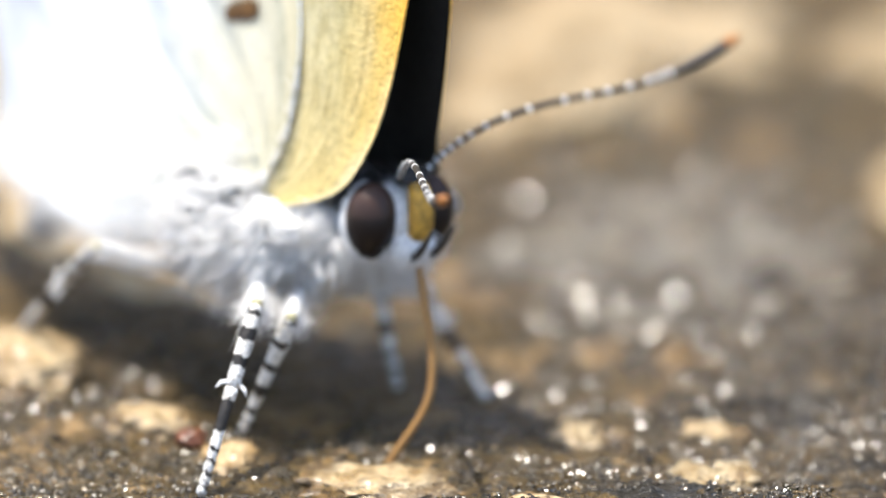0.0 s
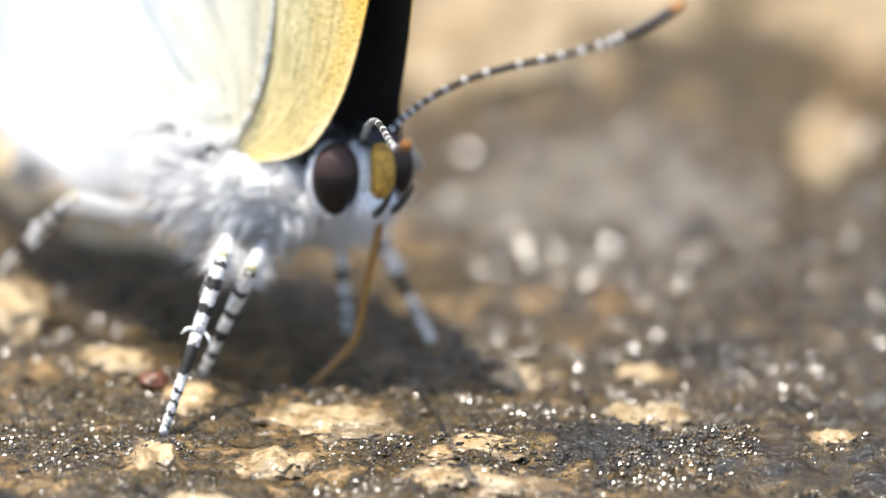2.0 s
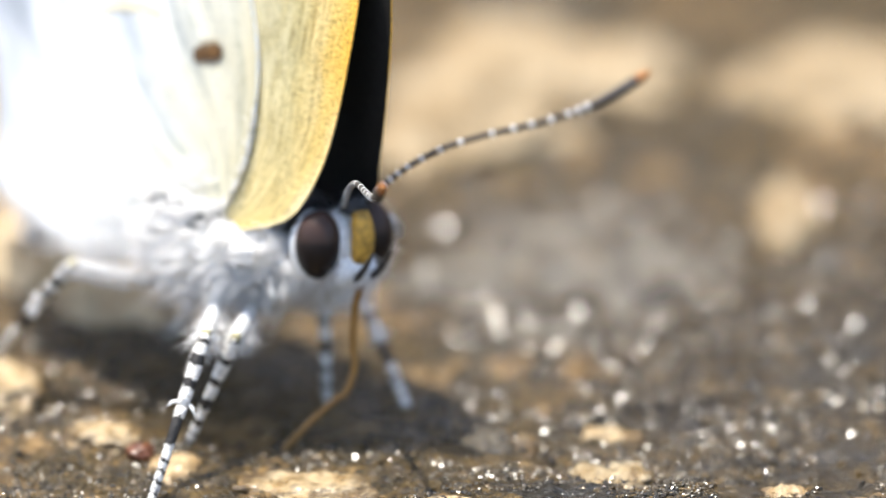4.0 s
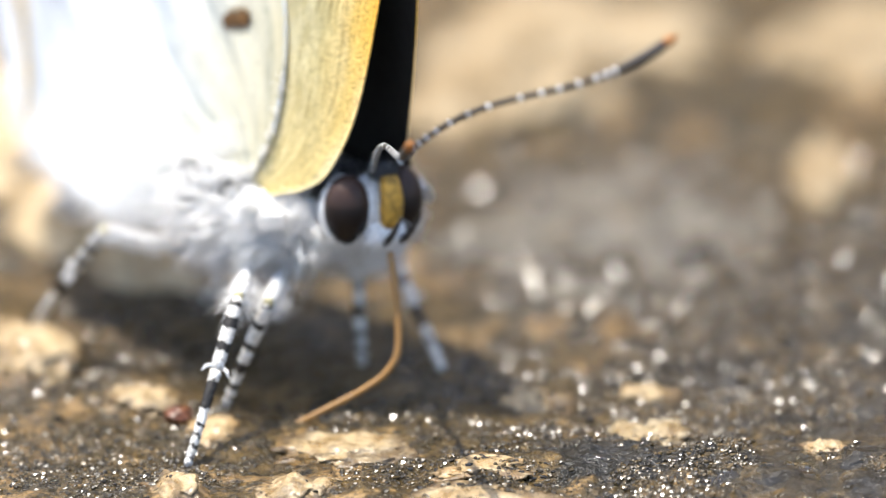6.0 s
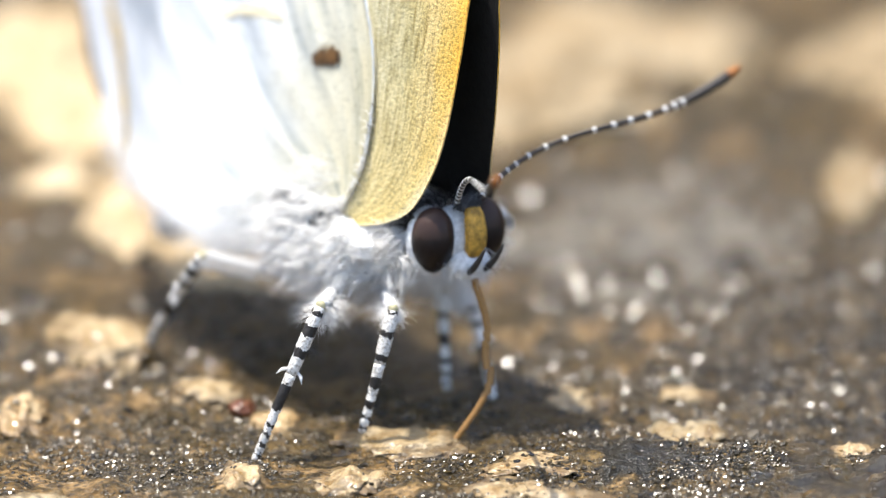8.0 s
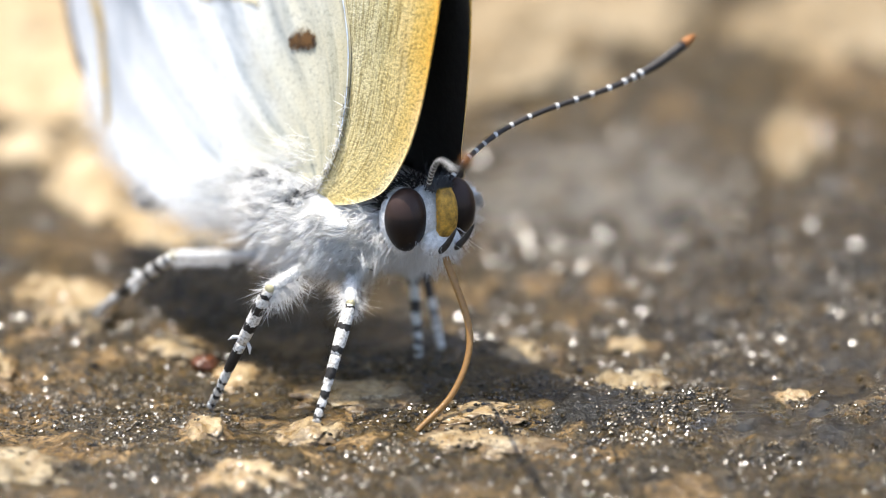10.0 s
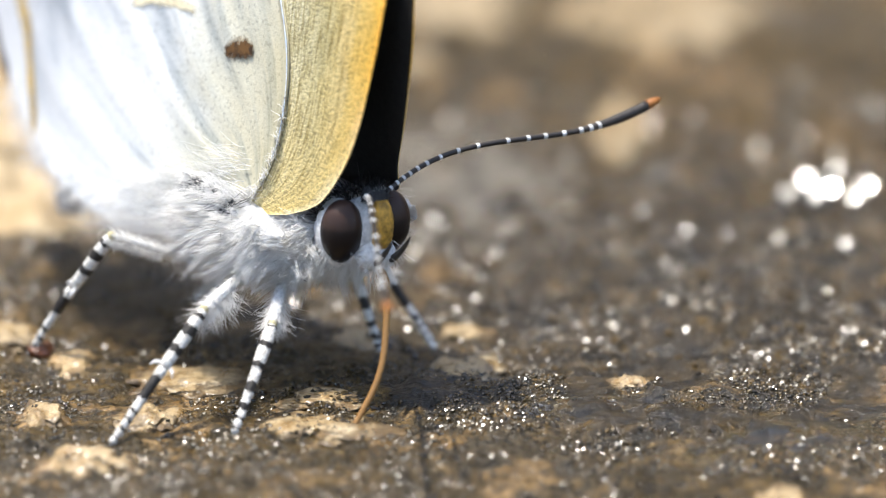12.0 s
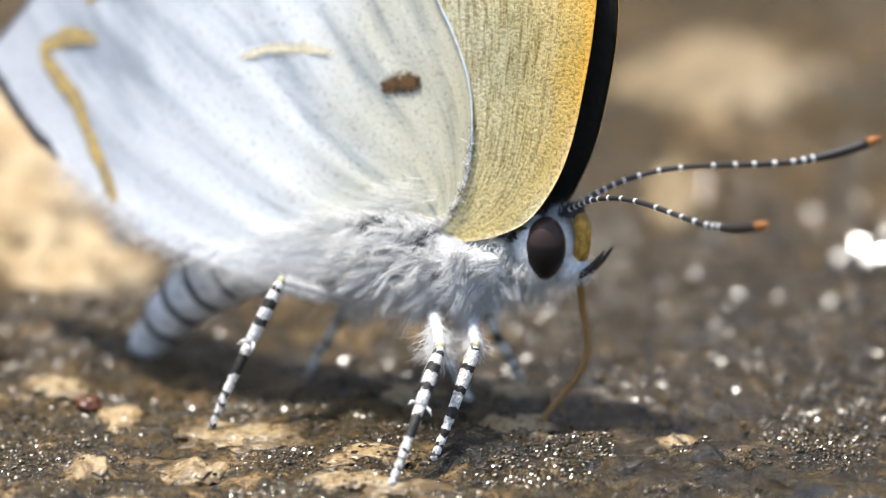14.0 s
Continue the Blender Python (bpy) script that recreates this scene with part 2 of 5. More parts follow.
def plain(name, col, rough=0.5, size=0.15, vary=0.3, spec=0.5, depth=0.01):
    """A surface of one colour with grain of the given size (mm)."""
    m = Mat(name, rough=rough, spec=spec)
    dim = tuple(v * (1 - vary) for v in col)
    m.color(m.mix(m.ramp(m.noise(size, 4), [(0.35, 0.0), (0.65, 1.0)]), dim, col))
    m.bump(m.noise(size * 0.5, 3), depth)
    return m.mat


def fur_material(name, col, clarity=0.0):
    """Fine pale hair that lets some of the light through."""
    m = Mat(name, rough=0.5, spec=0.3)
    m.color(m.mix(m.ramp(m.noise(0.3, 3), [(0.35, 0.0), (0.65, 1.0)]), tuple(v * 0.9 for v in col), col))
    glow = m.node("BsdfTranslucent")
    glow.inputs["Color"].default_value = (*col, 1)
    both = m.node("MixShader")
    both.inputs[0].default_value = 0.5
    m.link(m.bsdf.outputs[0], both.inputs[1])
    m.link(glow.outputs[0], both.inputs[2])
    clear = m.node("BsdfTransparent")
    sheer = m.node("MixShader")
    sheer.inputs[0].default_value = clarity
    m.link(both.outputs[0], sheer.inputs[1])
    m.link(clear.outputs[0], sheer.inputs[2])
    m.link(sheer.outputs[0], m.tree.nodes["Material Output"].inputs["Surface"])
    return m.mat


def marking(name, col, second, keep):
    """Wing scales of one colour, thinning out to nothing towards the marking's edge."""
    m = Mat(name, rough=0.6, spec=0.3)
    m.color(m.mix(m.ramp(m.noise(0.22, 3), [(0.42, 0.0), (0.6, 1.0)]), col, second))
    clear = m.node("BsdfTransparent")
    both = m.node("MixShader")
    loose = m.maths("ADD", m.attribute("edge"), m.maths("ADD", m.maths("MULTIPLY", m.maths("SUBTRACT", m.noise(0.09, 3), 0.5), 1.1), m.maths("MULTIPLY", m.maths("SUBTRACT", m.noise(0.45, 3), 0.5), 0.9)))
    m.link(m.ramp(loose, [(keep - 0.15, 0.0), (keep + 0.45, 1.0)]), both.inputs[0])
    m.link(m.bsdf.outputs[0], both.inputs[1])
    m.link(clear.outputs[0], both.inputs[2])
    m.link(both.outputs[0], m.tree.nodes["Material Output"].inputs["Surface"])
    return m.mat


def eye_material():
    m = Mat("dark_compound_eye", rough=0.32, spec=0.25)
    v = m.node("TexVoronoi")
    v.inputs["Scale"].default_value = 1 / (0.022 * MM)
    m.link(m.coords, v.inputs["Vector"])
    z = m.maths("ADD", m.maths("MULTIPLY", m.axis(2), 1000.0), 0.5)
    # the paler brown upper part paints the sky's reflection into the colour
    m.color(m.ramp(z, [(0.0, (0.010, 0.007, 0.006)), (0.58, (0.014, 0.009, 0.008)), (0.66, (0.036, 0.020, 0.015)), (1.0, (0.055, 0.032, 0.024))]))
    m.bump(v.outputs["Distance"], 0.006, 0.5)
    return m.mat


def banded(name, stops, length, white=(0.76, 0.74, 0.70), black=(0.018, 0.015, 0.013)):
    """Black and white scale bands along local z over a length in mm; stops alternate from white."""
    m = Mat(name, rough=0.6)
    z = m.maths("MULTIPLY", m.axis(2), 1 / (length * MM))
    z = m.maths("ADD", z, m.maths("MULTIPLY", m.maths("SUBTRACT", m.noise(0.12, 4), 0.5), 0.22))
    ends, col = [(0.0, white)], black
    for s in stops:
        ends.append((s, col))
        col = white if col is black else black
    m.color(m.mix(1.0, m.ramp(z, ends, step=True), m.ramp(m.noise(0.05, 3), [(0.38, (0.52, 0.50, 0.46)), (0.55, (1.0, 1.0, 1.0))]), "MULTIPLY"))
    m.bump(m.noise(0.06, 3), 0.03)
    return m.mat


ROCK, STONE, DRY_STONE, TAN_STONE, GRAIN, CHIP, CLEAR_CHIP, GLINT, WATER = ground_material(), stone_material(), dry_stone_material("dry_pale_limestone", 1.0), dry_stone_material("dry_tan_limestone", 0.62), grain_material(), chip_material(), clear_chip_material(), glint_material(), water_material()
GOLD_WING, CREAM_WING = forewing_material(), hindwing_material()
BLACK_WING = plain("black_upperside_scales", (0.022, 0.020, 0.018), 0.6, 0.12, 0.4, spec=0.35)
WHITE_SCALES = plain("white_scales", (0.80, 0.80, 0.79), 0.7, 0.09, 0.3, depth=0.04)
WHITE_FUR = fur_material("white_fur", (0.98, 0.98, 0.975), 0.25)
SHEER_FUR = fur_material("sheer_white_hair", (0.97, 0.97, 0.965), 0.6)
DARK_FUR = plain("black_fur", (0.02, 0.018, 0.016), 0.5, 0.2, 0.3)
GREY_FUR = plain("grey_fur", (0.10, 0.105, 0.115), 0.6, 0.3, 0.5)
RED_STONE = plain("red_brown_stone", (0.15, 0.05, 0.018), 0.3, 0.12, 0.6)
YELLOW = plain("yellow_face_scales", (0.66, 0.36, 0.05), 0.6, 0.12, 0.65, depth=0.03)
EDGE = marking("black_wing_edge", (0.03, 0.03, 0.035), (0.06, 0.06, 0.07), 0.7)
BROWN = marking("brown_wing_spot", (0.045, 0.024, 0.011), (0.13, 0.065, 0.02), 0.45)
FAINT = marking("faint_wing_mark", (0.80, 0.72, 0.52), (0.70, 0.62, 0.42), 0.3)
OCHRE = marking("ochre_wing_band", (0.55, 0.38, 0.12), (0.36, 0.27, 0.13), 0.55)
BLUE = marking("pale_blue_scales", (0.58, 0.70, 0.86), (0.70, 0.76, 0.80), 0.5)
AMBER = plain("amber_proboscis", (0.33, 0.17, 0.045), 0.35, 0.1, 0.3)
ORANGE = plain("orange_tip", (0.40, 0.15, 0.030), 0.5, 0.1, 0.3)
EYE = eye_material()


# ---- mesh helpers ----
def part(name, bm, material, parent=None, label="", smooth=True):
    """Links a bmesh drawn in millimetres as one mesh object under a thing or a part."""
    bmesh.ops.scale(bm, vec=(MM, MM, MM), verts=bm.verts)
    bmesh.ops.recalc_face_normals(bm, faces=bm.faces)
    data = bpy.data.meshes.new(name)
    bm.to_mesh(data)
    bm.free()
    for mat in material if isinstance(material, (list, tuple)) else (material,):
        data.materials.append(mat)
    if smooth:
        data.polygons.foreach_set("use_smooth", [True] * len(data.polygons))
    ob = new(name, data)
    ob.parent = parent
    return tagged(ob, label=label)


def from_arrays(name, verts, faces, material, parent=None, label="", smooth=True):
    data = bpy.data.meshes.new(name)
    data.from_pydata((np.asarray(verts) * MM).tolist(), [], faces if isinstance(faces, list) else faces.tolist())
    data.materials.append(material)
    data.polygons.foreach_set("use_smooth", [smooth] * len(data.polygons))
    ob = new(name, data)
    ob.parent = parent
    return tagged(ob, label=label)


def ellipsoid(center, radii, turn=(0, 0, 0), seg=32, rings=20, rough=0.0, size=0.3, bm=None):
    bm = bm or bmesh.new()
    made = bmesh.ops.create_uvsphere(bm, u_segments=seg, v_segments=rings, radius=1)["verts"]
    m = Matrix.LocRotScale(center, Euler([radians(a) for a in turn]), radii)
    for v in made:
        v.co = m @ v.co
        if rough:
            v.co += (v.co - Vector(center)).normalized() * rough * noise.noise(v.co / size)
    return bm


def tube(points, radii, sides=8, bm=None, flat=1.0, caps=True):
    """A tapered tube through points, closed at both ends."""
    bm = bm or bmesh.new()
    pts = [Vector(p) for p in points]
    rows, side = [], None
    for i, p in enumerate(pts):
        way = (pts[min(i + 1, len(pts) - 1)] - pts[max(i - 1, 0)]).normalized()
        if side is None:
            side = way.orthogonal().normalized()
        side = (side - way * side.dot(way)).normalized()
        up = way.cross(side)
        rows.append([bm.verts.new(p + radii[i] * (side * math.cos(a) + up * flat * math.sin(a))) for a in (2 * math.pi * k / sides for k in range(sides))])
    for a, b in zip(rows, rows[1:]):
        for k in range(sides):
            bm.faces.new((a[k], a[(k + 1) % sides], b[(k + 1) % sides], b[k]))
    if caps:
        bm.faces.new(rows[0][::-1])
        bm.faces.new(rows[-1])
    return bm


def bow(a, b, c, n):
    """Points of a curve from a past b to c."""
    a, b, c = Vector(a), Vector(b), Vector(c)
    out = []
    for i in range(n + 1):
        t = i / n
        out.append(a * (1 - t) ** 2 + b * 2 * t * (1 - t) + c * t * t)
    return out


def spline(points, n):
    """n + 1 points at even steps along a smooth line through the given ones (numpy)."""
    p = np.array(points, float)
    ext = np.vstack([2 * p[0] - p[1], p, 2 * p[-1] - p[-2]])
    fine = []
    for i in range(1, len(ext) - 2):
        for t in np.linspace(0, 1, 24, endpoint=False):
            a, b, c, d = ext[i - 1:i + 3]
            fine.append(0.5 * (2 * b + (c - a) * t + (2 * a - 5 * b + 4 * c - d) * t * t + (3 * b - a - 3 * c + d) * t ** 3))
    fine.append(p[-1])
    fine = np.array(fine)
    run = np.concatenate([[0], np.cumsum(np.linalg.norm(np.diff(fine, axis=0), axis=1))])
    want = np.linspace(0, run[-1], n + 1)
    return np.stack([np.interp(want, run, fine[:, k]) for k in range(p.shape[1])], 1)


def hairs(name, roots, ways, lengths, thick, material, parent, droop=0.25, label="", curl=0.2, seed=1):
    """Many fine tapered hairs in one mesh."""
    rng = np.random.default_rng(seed)
    roots, ways, lengths = np.asarray(roots, float), np.asarray(ways, float), np.asarray(lengths, float)[:, None]
    n = len(roots)
    ways = ways / np.linalg.norm(ways, axis=1, keepdims=True)
    side = np.cross(ways, rng.normal(size=(n, 3)))
    side /= np.linalg.norm(side, axis=1, keepdims=True)
    up = np.cross(ways, side)
    bend = rng.normal(size=(n, 3)) * curl + np.array([0, 0, -droop])
    verts, steps = [], (0.0, 0.35, 0.7, 1.0)
    for s in steps:
        mid = roots + ways * lengths * s + bend * lengths * s * s
        r = thick * (1.0 - 0.8 * s)
        for a in (0.0, 2.094, 4.189):
            verts.append(mid + (side * math.cos(a) + up * math.sin(a)) * r)
    verts = np.stack(verts, 1).reshape(-1, 3)
    faces = []
    for k in range(len(steps) - 1):
        for j in range(3):
            faces.append((3 * k + j, 3 * k + (j + 1) % 3, 3 * k + 3 + (j + 1) % 3, 3 * k + 3 + j))
    faces = (np.array(faces)[None] + (np.arange(n) * 3 * len(steps))[:, None, None]).reshape(-1, 4)
    return from_arrays(name, verts, faces, material, parent, label)


# ---- ground ----
def lattice(x, y, seed):
    h = (x * 374761393 + y * 668265263 + seed * 974711) & 0x7FFFFFFF
    h = ((h ^ (h >> 13)) * 1274126177) & 0x7FFFFFFF
    return ((h ^ (h >> 16)) & 0xFFFF) / 65535.0


def value_noise(x, y, size, seed):
    x, y = np.asarray(x, float) / size, np.asarray(y, float) / size
    ix, iy = np.floor(x).astype(np.int64), np.floor(y).astype(np.int64)
    fx, fy = x - ix, y - iy
    fx, fy = fx * fx * (3 - 2 * fx), fy * fy * (3 - 2 * fy)
    a, b = lattice(ix, iy, seed), lattice(ix + 1, iy, seed)
    c, d = lattice(ix, iy + 1, seed), lattice(ix + 1, iy + 1, seed)
    return (a * (1 - fx) + b * fx) * (1 - fy) + (c * (1 - fx) + d * fx) * fy - 0.5


def height(x, y):
    """The rock's surface over the plan, in mm."""
    h = 0.34 * value_noise(x, y, 5.0, 1) + 0.26 * value_noise(x, y, 1.9, 2) + 0.20 * value_noise(x, y, 0.75, 3)
    h = h + 0.11 * value_noise(x, y, 0.33, 4) + 0.06 * value_noise(x, y, 0.16, 5)
    far = np.maximum(0, np.hypot(x, np.asarray(y) + 3) - 25)
    h = h + np.minimum(far * 0.02, 5) * value_noise(x, y, 30.0, 6) * 2
    # the soaked hollow is eaten into small sharp pits and ridges
    pool = np.clip(1.15 - np.hypot((np.asarray(x) - 2.9) / 4.6, (np.asarray(y) + 10.3) / 2.9), 0, 1)
    h = h + pool * (0.22 * np.abs(value_noise(x, y, 0.55, 8)) + 0.14 * np.abs(value_noise(x, y, 0.24, 9)))
    # beyond the puddle an added, unseen bank keeps low sky out of reflections
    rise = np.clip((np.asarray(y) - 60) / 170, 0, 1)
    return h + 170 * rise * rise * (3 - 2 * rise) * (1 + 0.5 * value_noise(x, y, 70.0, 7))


def lines(lo, hi, fine_lo, fine_hi, step, grow):
    out = list(np.arange(fine_lo, fine_hi + 1e-6, step))
    d, v = step, fine_hi
    while v < hi:
        d *= grow
        v += d
        out.append(v)
    d, v, left = step, fine_lo, []
    while v > lo:
        d *= grow
        v -= d
        left.append(v)
    return np.array(left[::-1] + out)


def build_ground():
    xs = lines(-900, 900, -12.5, 12.5, 0.085, 1.25)
    ys = np.concatenate([lines(-900, -1.0, -17.5, -1.0, 0.085, 1.25)[:], [-0.9]])
    d, v, back = 0.1, -0.9, []
    while v < 900:
        d *= 1.012 if v < 26 else 1.25
        v += d
        back.append(v)
    ys = np.concatenate([ys[ys <= -0.9], back])
    gx, gy = np.meshgrid(xs, ys)
    gz = height(gx, gy)
    verts = np.stack([gx, gy, gz], -1).reshape(-1, 3)
    i = np.arange(len(ys) - 1)[:, None] * len(xs) + np.arange(len(xs) - 1)[None]
    faces = np.stack([i, i + 1, i + 1 + len(xs), i + len(xs)], -1).reshape(-1, 4)
    ob = from_arrays("ground", verts, faces, ROCK)
    return tagged(ob, "rough wet brown rock, grainy and glistening", "ground", kind="structure")


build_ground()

# embedded pale stones: centre, half width, half depth, height, turn
STONES = [
    (-10.1, -13.0, 1.5, 1.7, 0.34, 10), (-6.65, -10.75, 0.56, 0.9, 0.22, 0), (-5.8, -13.4, 1.15, 1.1, 0.3, 20), (-4.63, -10.7, 0.72, 0.8, 0.21, 0),
    (-1.75, -11.5, 1.2, 0.8, 0.12, -10), (-1.6, -10.1, 0.8, 0.7, 0.11, 20), (0.9, -8.0, 0.95, 1.3, 0.19, 0), (-1.1, -5.7, 0.8, 1.0, 0.2, 0),
    (0.85, -5.2, 0.65, 0.65, 0.18, 0), (-10.6, -7.0, 0.5, 1.0, 0.3, 0), (3.85, -9.0, 0.45, 0.5, 0.11, 0), (-3.9, -8.4, 1.3, 1.0, 0.17, 0),
    (-7.35, -6.0, 0.66, 0.85, 0.17, 15), (-6.2, -7.45, 0.6, 0.7, 0.15, 0), (-9.4, -3.4, 1.3, 1.9, 0.5, 0), (-1.5, 11.8, 2.0, 2.6, 0.7, 0),
    (4.0, 7.1, 0.85, 1.8, 0.6, 0), (-8.3, 4.2, 1.9, 3.0, 1.0, 0), (-7.2, 2.0, 1.5, 1.7, 0.6, 20), (4.8, 15.6, 2.3, 2.6, 0.7, 15), (6.4, -15.1, 0.6, 1.4, 0.2, 0), (-0.8, 16.5, 3.0, 3.0, 0.7, 30), (-8.8, 8.5, 2.8, 4.0, 1.0, 10), (-11.0, 14.0, 3.2, 4.0, 1.1, 0),
]


def build_stone(k, x, y, rx, ry, h, turn):
    bm = bmesh.new()
    bmesh.ops.create_icosphere(bm, subdivisions=5, radius=1)
    spin = Matrix.Rotation(radians(turn), 3, "Z")
    rims = []
    for v in bm.verts:
        p = v.co.copy()
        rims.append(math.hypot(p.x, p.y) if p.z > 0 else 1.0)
        far = 1 + 0.16 * noise.noise(p * 8 + Vector((k * 2.3, 1, 0))) + 0.40 * noise.noise(p * 1.3 + Vector((k * 7.1, 0, 0))) + 0.30 * noise.noise(p * 3.4 + Vector((k * 3.7, 5, 0)))
        top = 1 + 0.35 * noise.noise(p * 2.2 + Vector((0, k * 5.3, 0))) + 0.15 * noise.noise(p * 6 + Vector((0, k, 0)))
        v.co = spin @ Vector((p.x * rx * far, p.y * ry * far, p.z * h * 1.6 * top))
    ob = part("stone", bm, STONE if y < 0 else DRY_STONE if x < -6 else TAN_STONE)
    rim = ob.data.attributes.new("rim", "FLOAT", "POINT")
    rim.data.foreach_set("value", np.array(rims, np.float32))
    ob.location = Vector((x, y, float(height(x, y)) - 0.85 * h)) * MM
    return tagged(ob, "pale tan limestone piece bedded in the wet rock", "stone", "stones in the rock")


for k, row in enumerate(STONES):
    stone = build_stone(k, *row)
    if row[:2] == (-1.6, -10.1):
        cam.data.dof.focus_object = stone  # the lens is set sharp at this distance


def build_pebble():
    bm = bmesh.new()
    bmesh.ops.create_icosphere(bm, subdivisions=4, radius=1)
    for v in bm.verts:
        p = v.co.copy()
        v.co = Vector((p.x * 0.24, p.y * 0.26, p.z * 0.17)) * (1 + 0.25 * noise.noise(p * 1.7) + 0.1 * noise.noise(p * 5))
    ob = part("pebble", bm, RED_STONE)
    ob.location = Vector((-6.75, -7.05, float(height(-6.75, -7.05)) + 0.08)) * MM
    return tagged(ob, "small wet reddish brown pebble on the rock", "pebble")


build_pebble()

# halfway between sun and camera: glints are built in by facets turned this way
FLASH_DIR = (-0.1355, -0.5866, 0.7988)


def build_grains(name, label, count, box, lo, hi, seed, lift=0.0, flash_share=0.10, spread=0.14, material=GRAIN):
    """Wet grains and droplets scattered over the rock as one mesh."""
    bm = bmesh.new()
    bmesh.ops.create_icosphere(bm, subdivisions=1, radius=1)
    unit = np.array([v.co[:] for v in bm.verts])
    tris = np.array([[v.index for v in f.verts] for f in bm.faces])
    bm.free()
    rng = np.random.default_rng(seed)
    x, y = rng.uniform(box[0], box[1], count * 3), rng.uniform(box[2], box[3], count * 3)
    dense = value_noise(x, y, 1.6, 21) + 0.6 * value_noise(x, y, 0.6, 22) + rng.uniform(-0.35, 0.35, count * 3)
    keep = np.argsort(-dense)[:count]
    x, y = x[keep], y[keep]
    r = lo + (hi - lo) * rng.uniform(0, 1, count) ** 2.5
    z = height(x, y)
    for sx, sy, rx, ry, h, turn in STONES:
        c, d = math.cos(radians(-turn)), math.sin(radians(-turn))
        u, v = ((x - sx) * c - (y - sy) * d) / rx, ((x - sx) * d + (y - sy) * c) / ry
        cap = float(height(sx, sy)) - 0.85 * h + 1.5 * h * np.sqrt(np.clip(1 - u * u - v * v, 0, 1))
        z = np.where((u * u + v * v < 0.8) & (rng.uniform(0, 1, count) < 0.4), np.maximum(z, cap), z)
    z = z + r * lift
    tilt = rng.normal(size=(count, 3, 3))
    tilt = np.linalg.qr(tilt)[0]
    # part of the grains get a facet turned to flash the sun at the camera
    unit = unit * (1 + 0.25 * rng.normal(size=(len(unit), 1)).clip(-1, 1))
    a = np.cross(unit[tris[0][1]] - unit[tris[0][0]], unit[tris[0][2]] - unit[tris[0][0]])
    a /= np.linalg.norm(a)
    turned = rng.uniform(0, 1, count) < flash_share * (1 + 1.6 * value_noise(x, y, 1.1, 41))
    for j in np.nonzero(turned)[0]:
        b = np.array(FLASH_DIR) + rng.normal(0, spread, 3)
        tilt[j] = np.array(Vector(a).rotation_difference(Vector(b)).to_matrix())
    shape = r[:, None] * np.where(turned[:, None], 1.0, rng.uniform((0.8, 0.8, 0.45), (1.5, 1.3, 0.9), (count, 3)))
    verts = (np.einsum("vj,nij->nvi", unit, tilt) * shape[:, None] + np.stack([x, y, z], 1)[:, None]).reshape(-1, 3)
    faces = (tris[None] + (np.arange(count) * len(unit))[:, None, None]).reshape(-1, 3)
    return tagged(from_arrays(name, verts, faces, material, smooth=material is GLINT), label, "grains", kind="stuff")


build_grains("wet_grains", "tiny dark wet sand grains glinting in the sun", 26000, (-12, 12, -17, 2), 0.012, 0.062, 5, -0.3, 0.22, 0.17)
build_grains("wet_grit", "fine wet grit glinting round the shallow water", 17000, (-12, 10, -17, -3), 0.013, 0.058, 15, -0.05, 0.62, 0.13, CHIP)
build_grains("pool_grit", "wet grit standing out of the shallow water", 2600, (-2, 9.5, -16, -6.5), 0.012, 0.050, 25, 0.2, 0.50, 0.14, CHIP)
build_grains("round_grit", "rounded wet brown grit on the rock", 9000, (-12, 10, -17, -4), 0.016, 0.060, 35, -0.2, 0.0, 0.16, GLINT)
build_grains("wet_gravel", "small wet grit grains on the rock behind", 2600, (-13, 14, 0, 26), 0.06, 0.20, 6, -0.2)
build_grains("crystal_grit", "coarse wet crystal grit sparkling on the rock", 4200, (-12, 11, -7, 5), 0.03, 0.11, 16, -0.1, 0.45, 0.16, CHIP)

build_grains("crystal_gravel", "coarse wet crystal grit glinting behind the butterfly", 1700, (-2.5, 11.0, -1.0, 9.0), 0.04, 0.14, 17, -0.1, 0.5, 0.2, CHIP)


def build_chips():
    """Wet crystal chips, each with a facet turned to flash the sun at the camera."""
    rng = np.random.default_rng(8)
    spots = [(7.06, 2.7, 0.26), (7.45, 3.5, 0.25), (7.60, 2.26, 0.30), (8.0, 4.0, 0.22), (8.3, 2.27, 0.24), (8.03, -0.53, 0.20), (8.6, 3.4, 0.18), (7.9, 2.8, 0.20)]
    spots += [(rng.uniform(-1, 9), rng.uniform(-1, 9), rng.uniform(0.06, 0.12)) for _ in range(110)]
    spots += [(rng.uniform(-11, 9), rng.uniform(-8, 0), rng.uniform(0.05, 0.11)) for _ in range(60)]
    for x, y, r in spots:
        bm = bmesh.new()
        bmesh.ops.create_icosphere(bm, subdivisions=1, radius=1)
        face = bm.faces[:][0].normal.copy()
        facing = Vector(FLASH_DIR) + Vector(rng.normal(0, 0.02 if r > 0.17 else 0.19, 3))
        turn = face.rotation_difference(facing.normalized()).to_matrix()
        for v in bm.verts:
            v.co = turn @ (v.co * r)
        ob = part("crystal_chip", bm, CLEAR_CHIP if r > 0.17 else CHIP, smooth=False)
        ob.location = Vector((x, y, float(height(x, y)) + r * 0.3)) * MM
        tagged(ob, "small wet crystal chip glinting on the rock", "chip", "crystal chips on the rock")


build_chips()


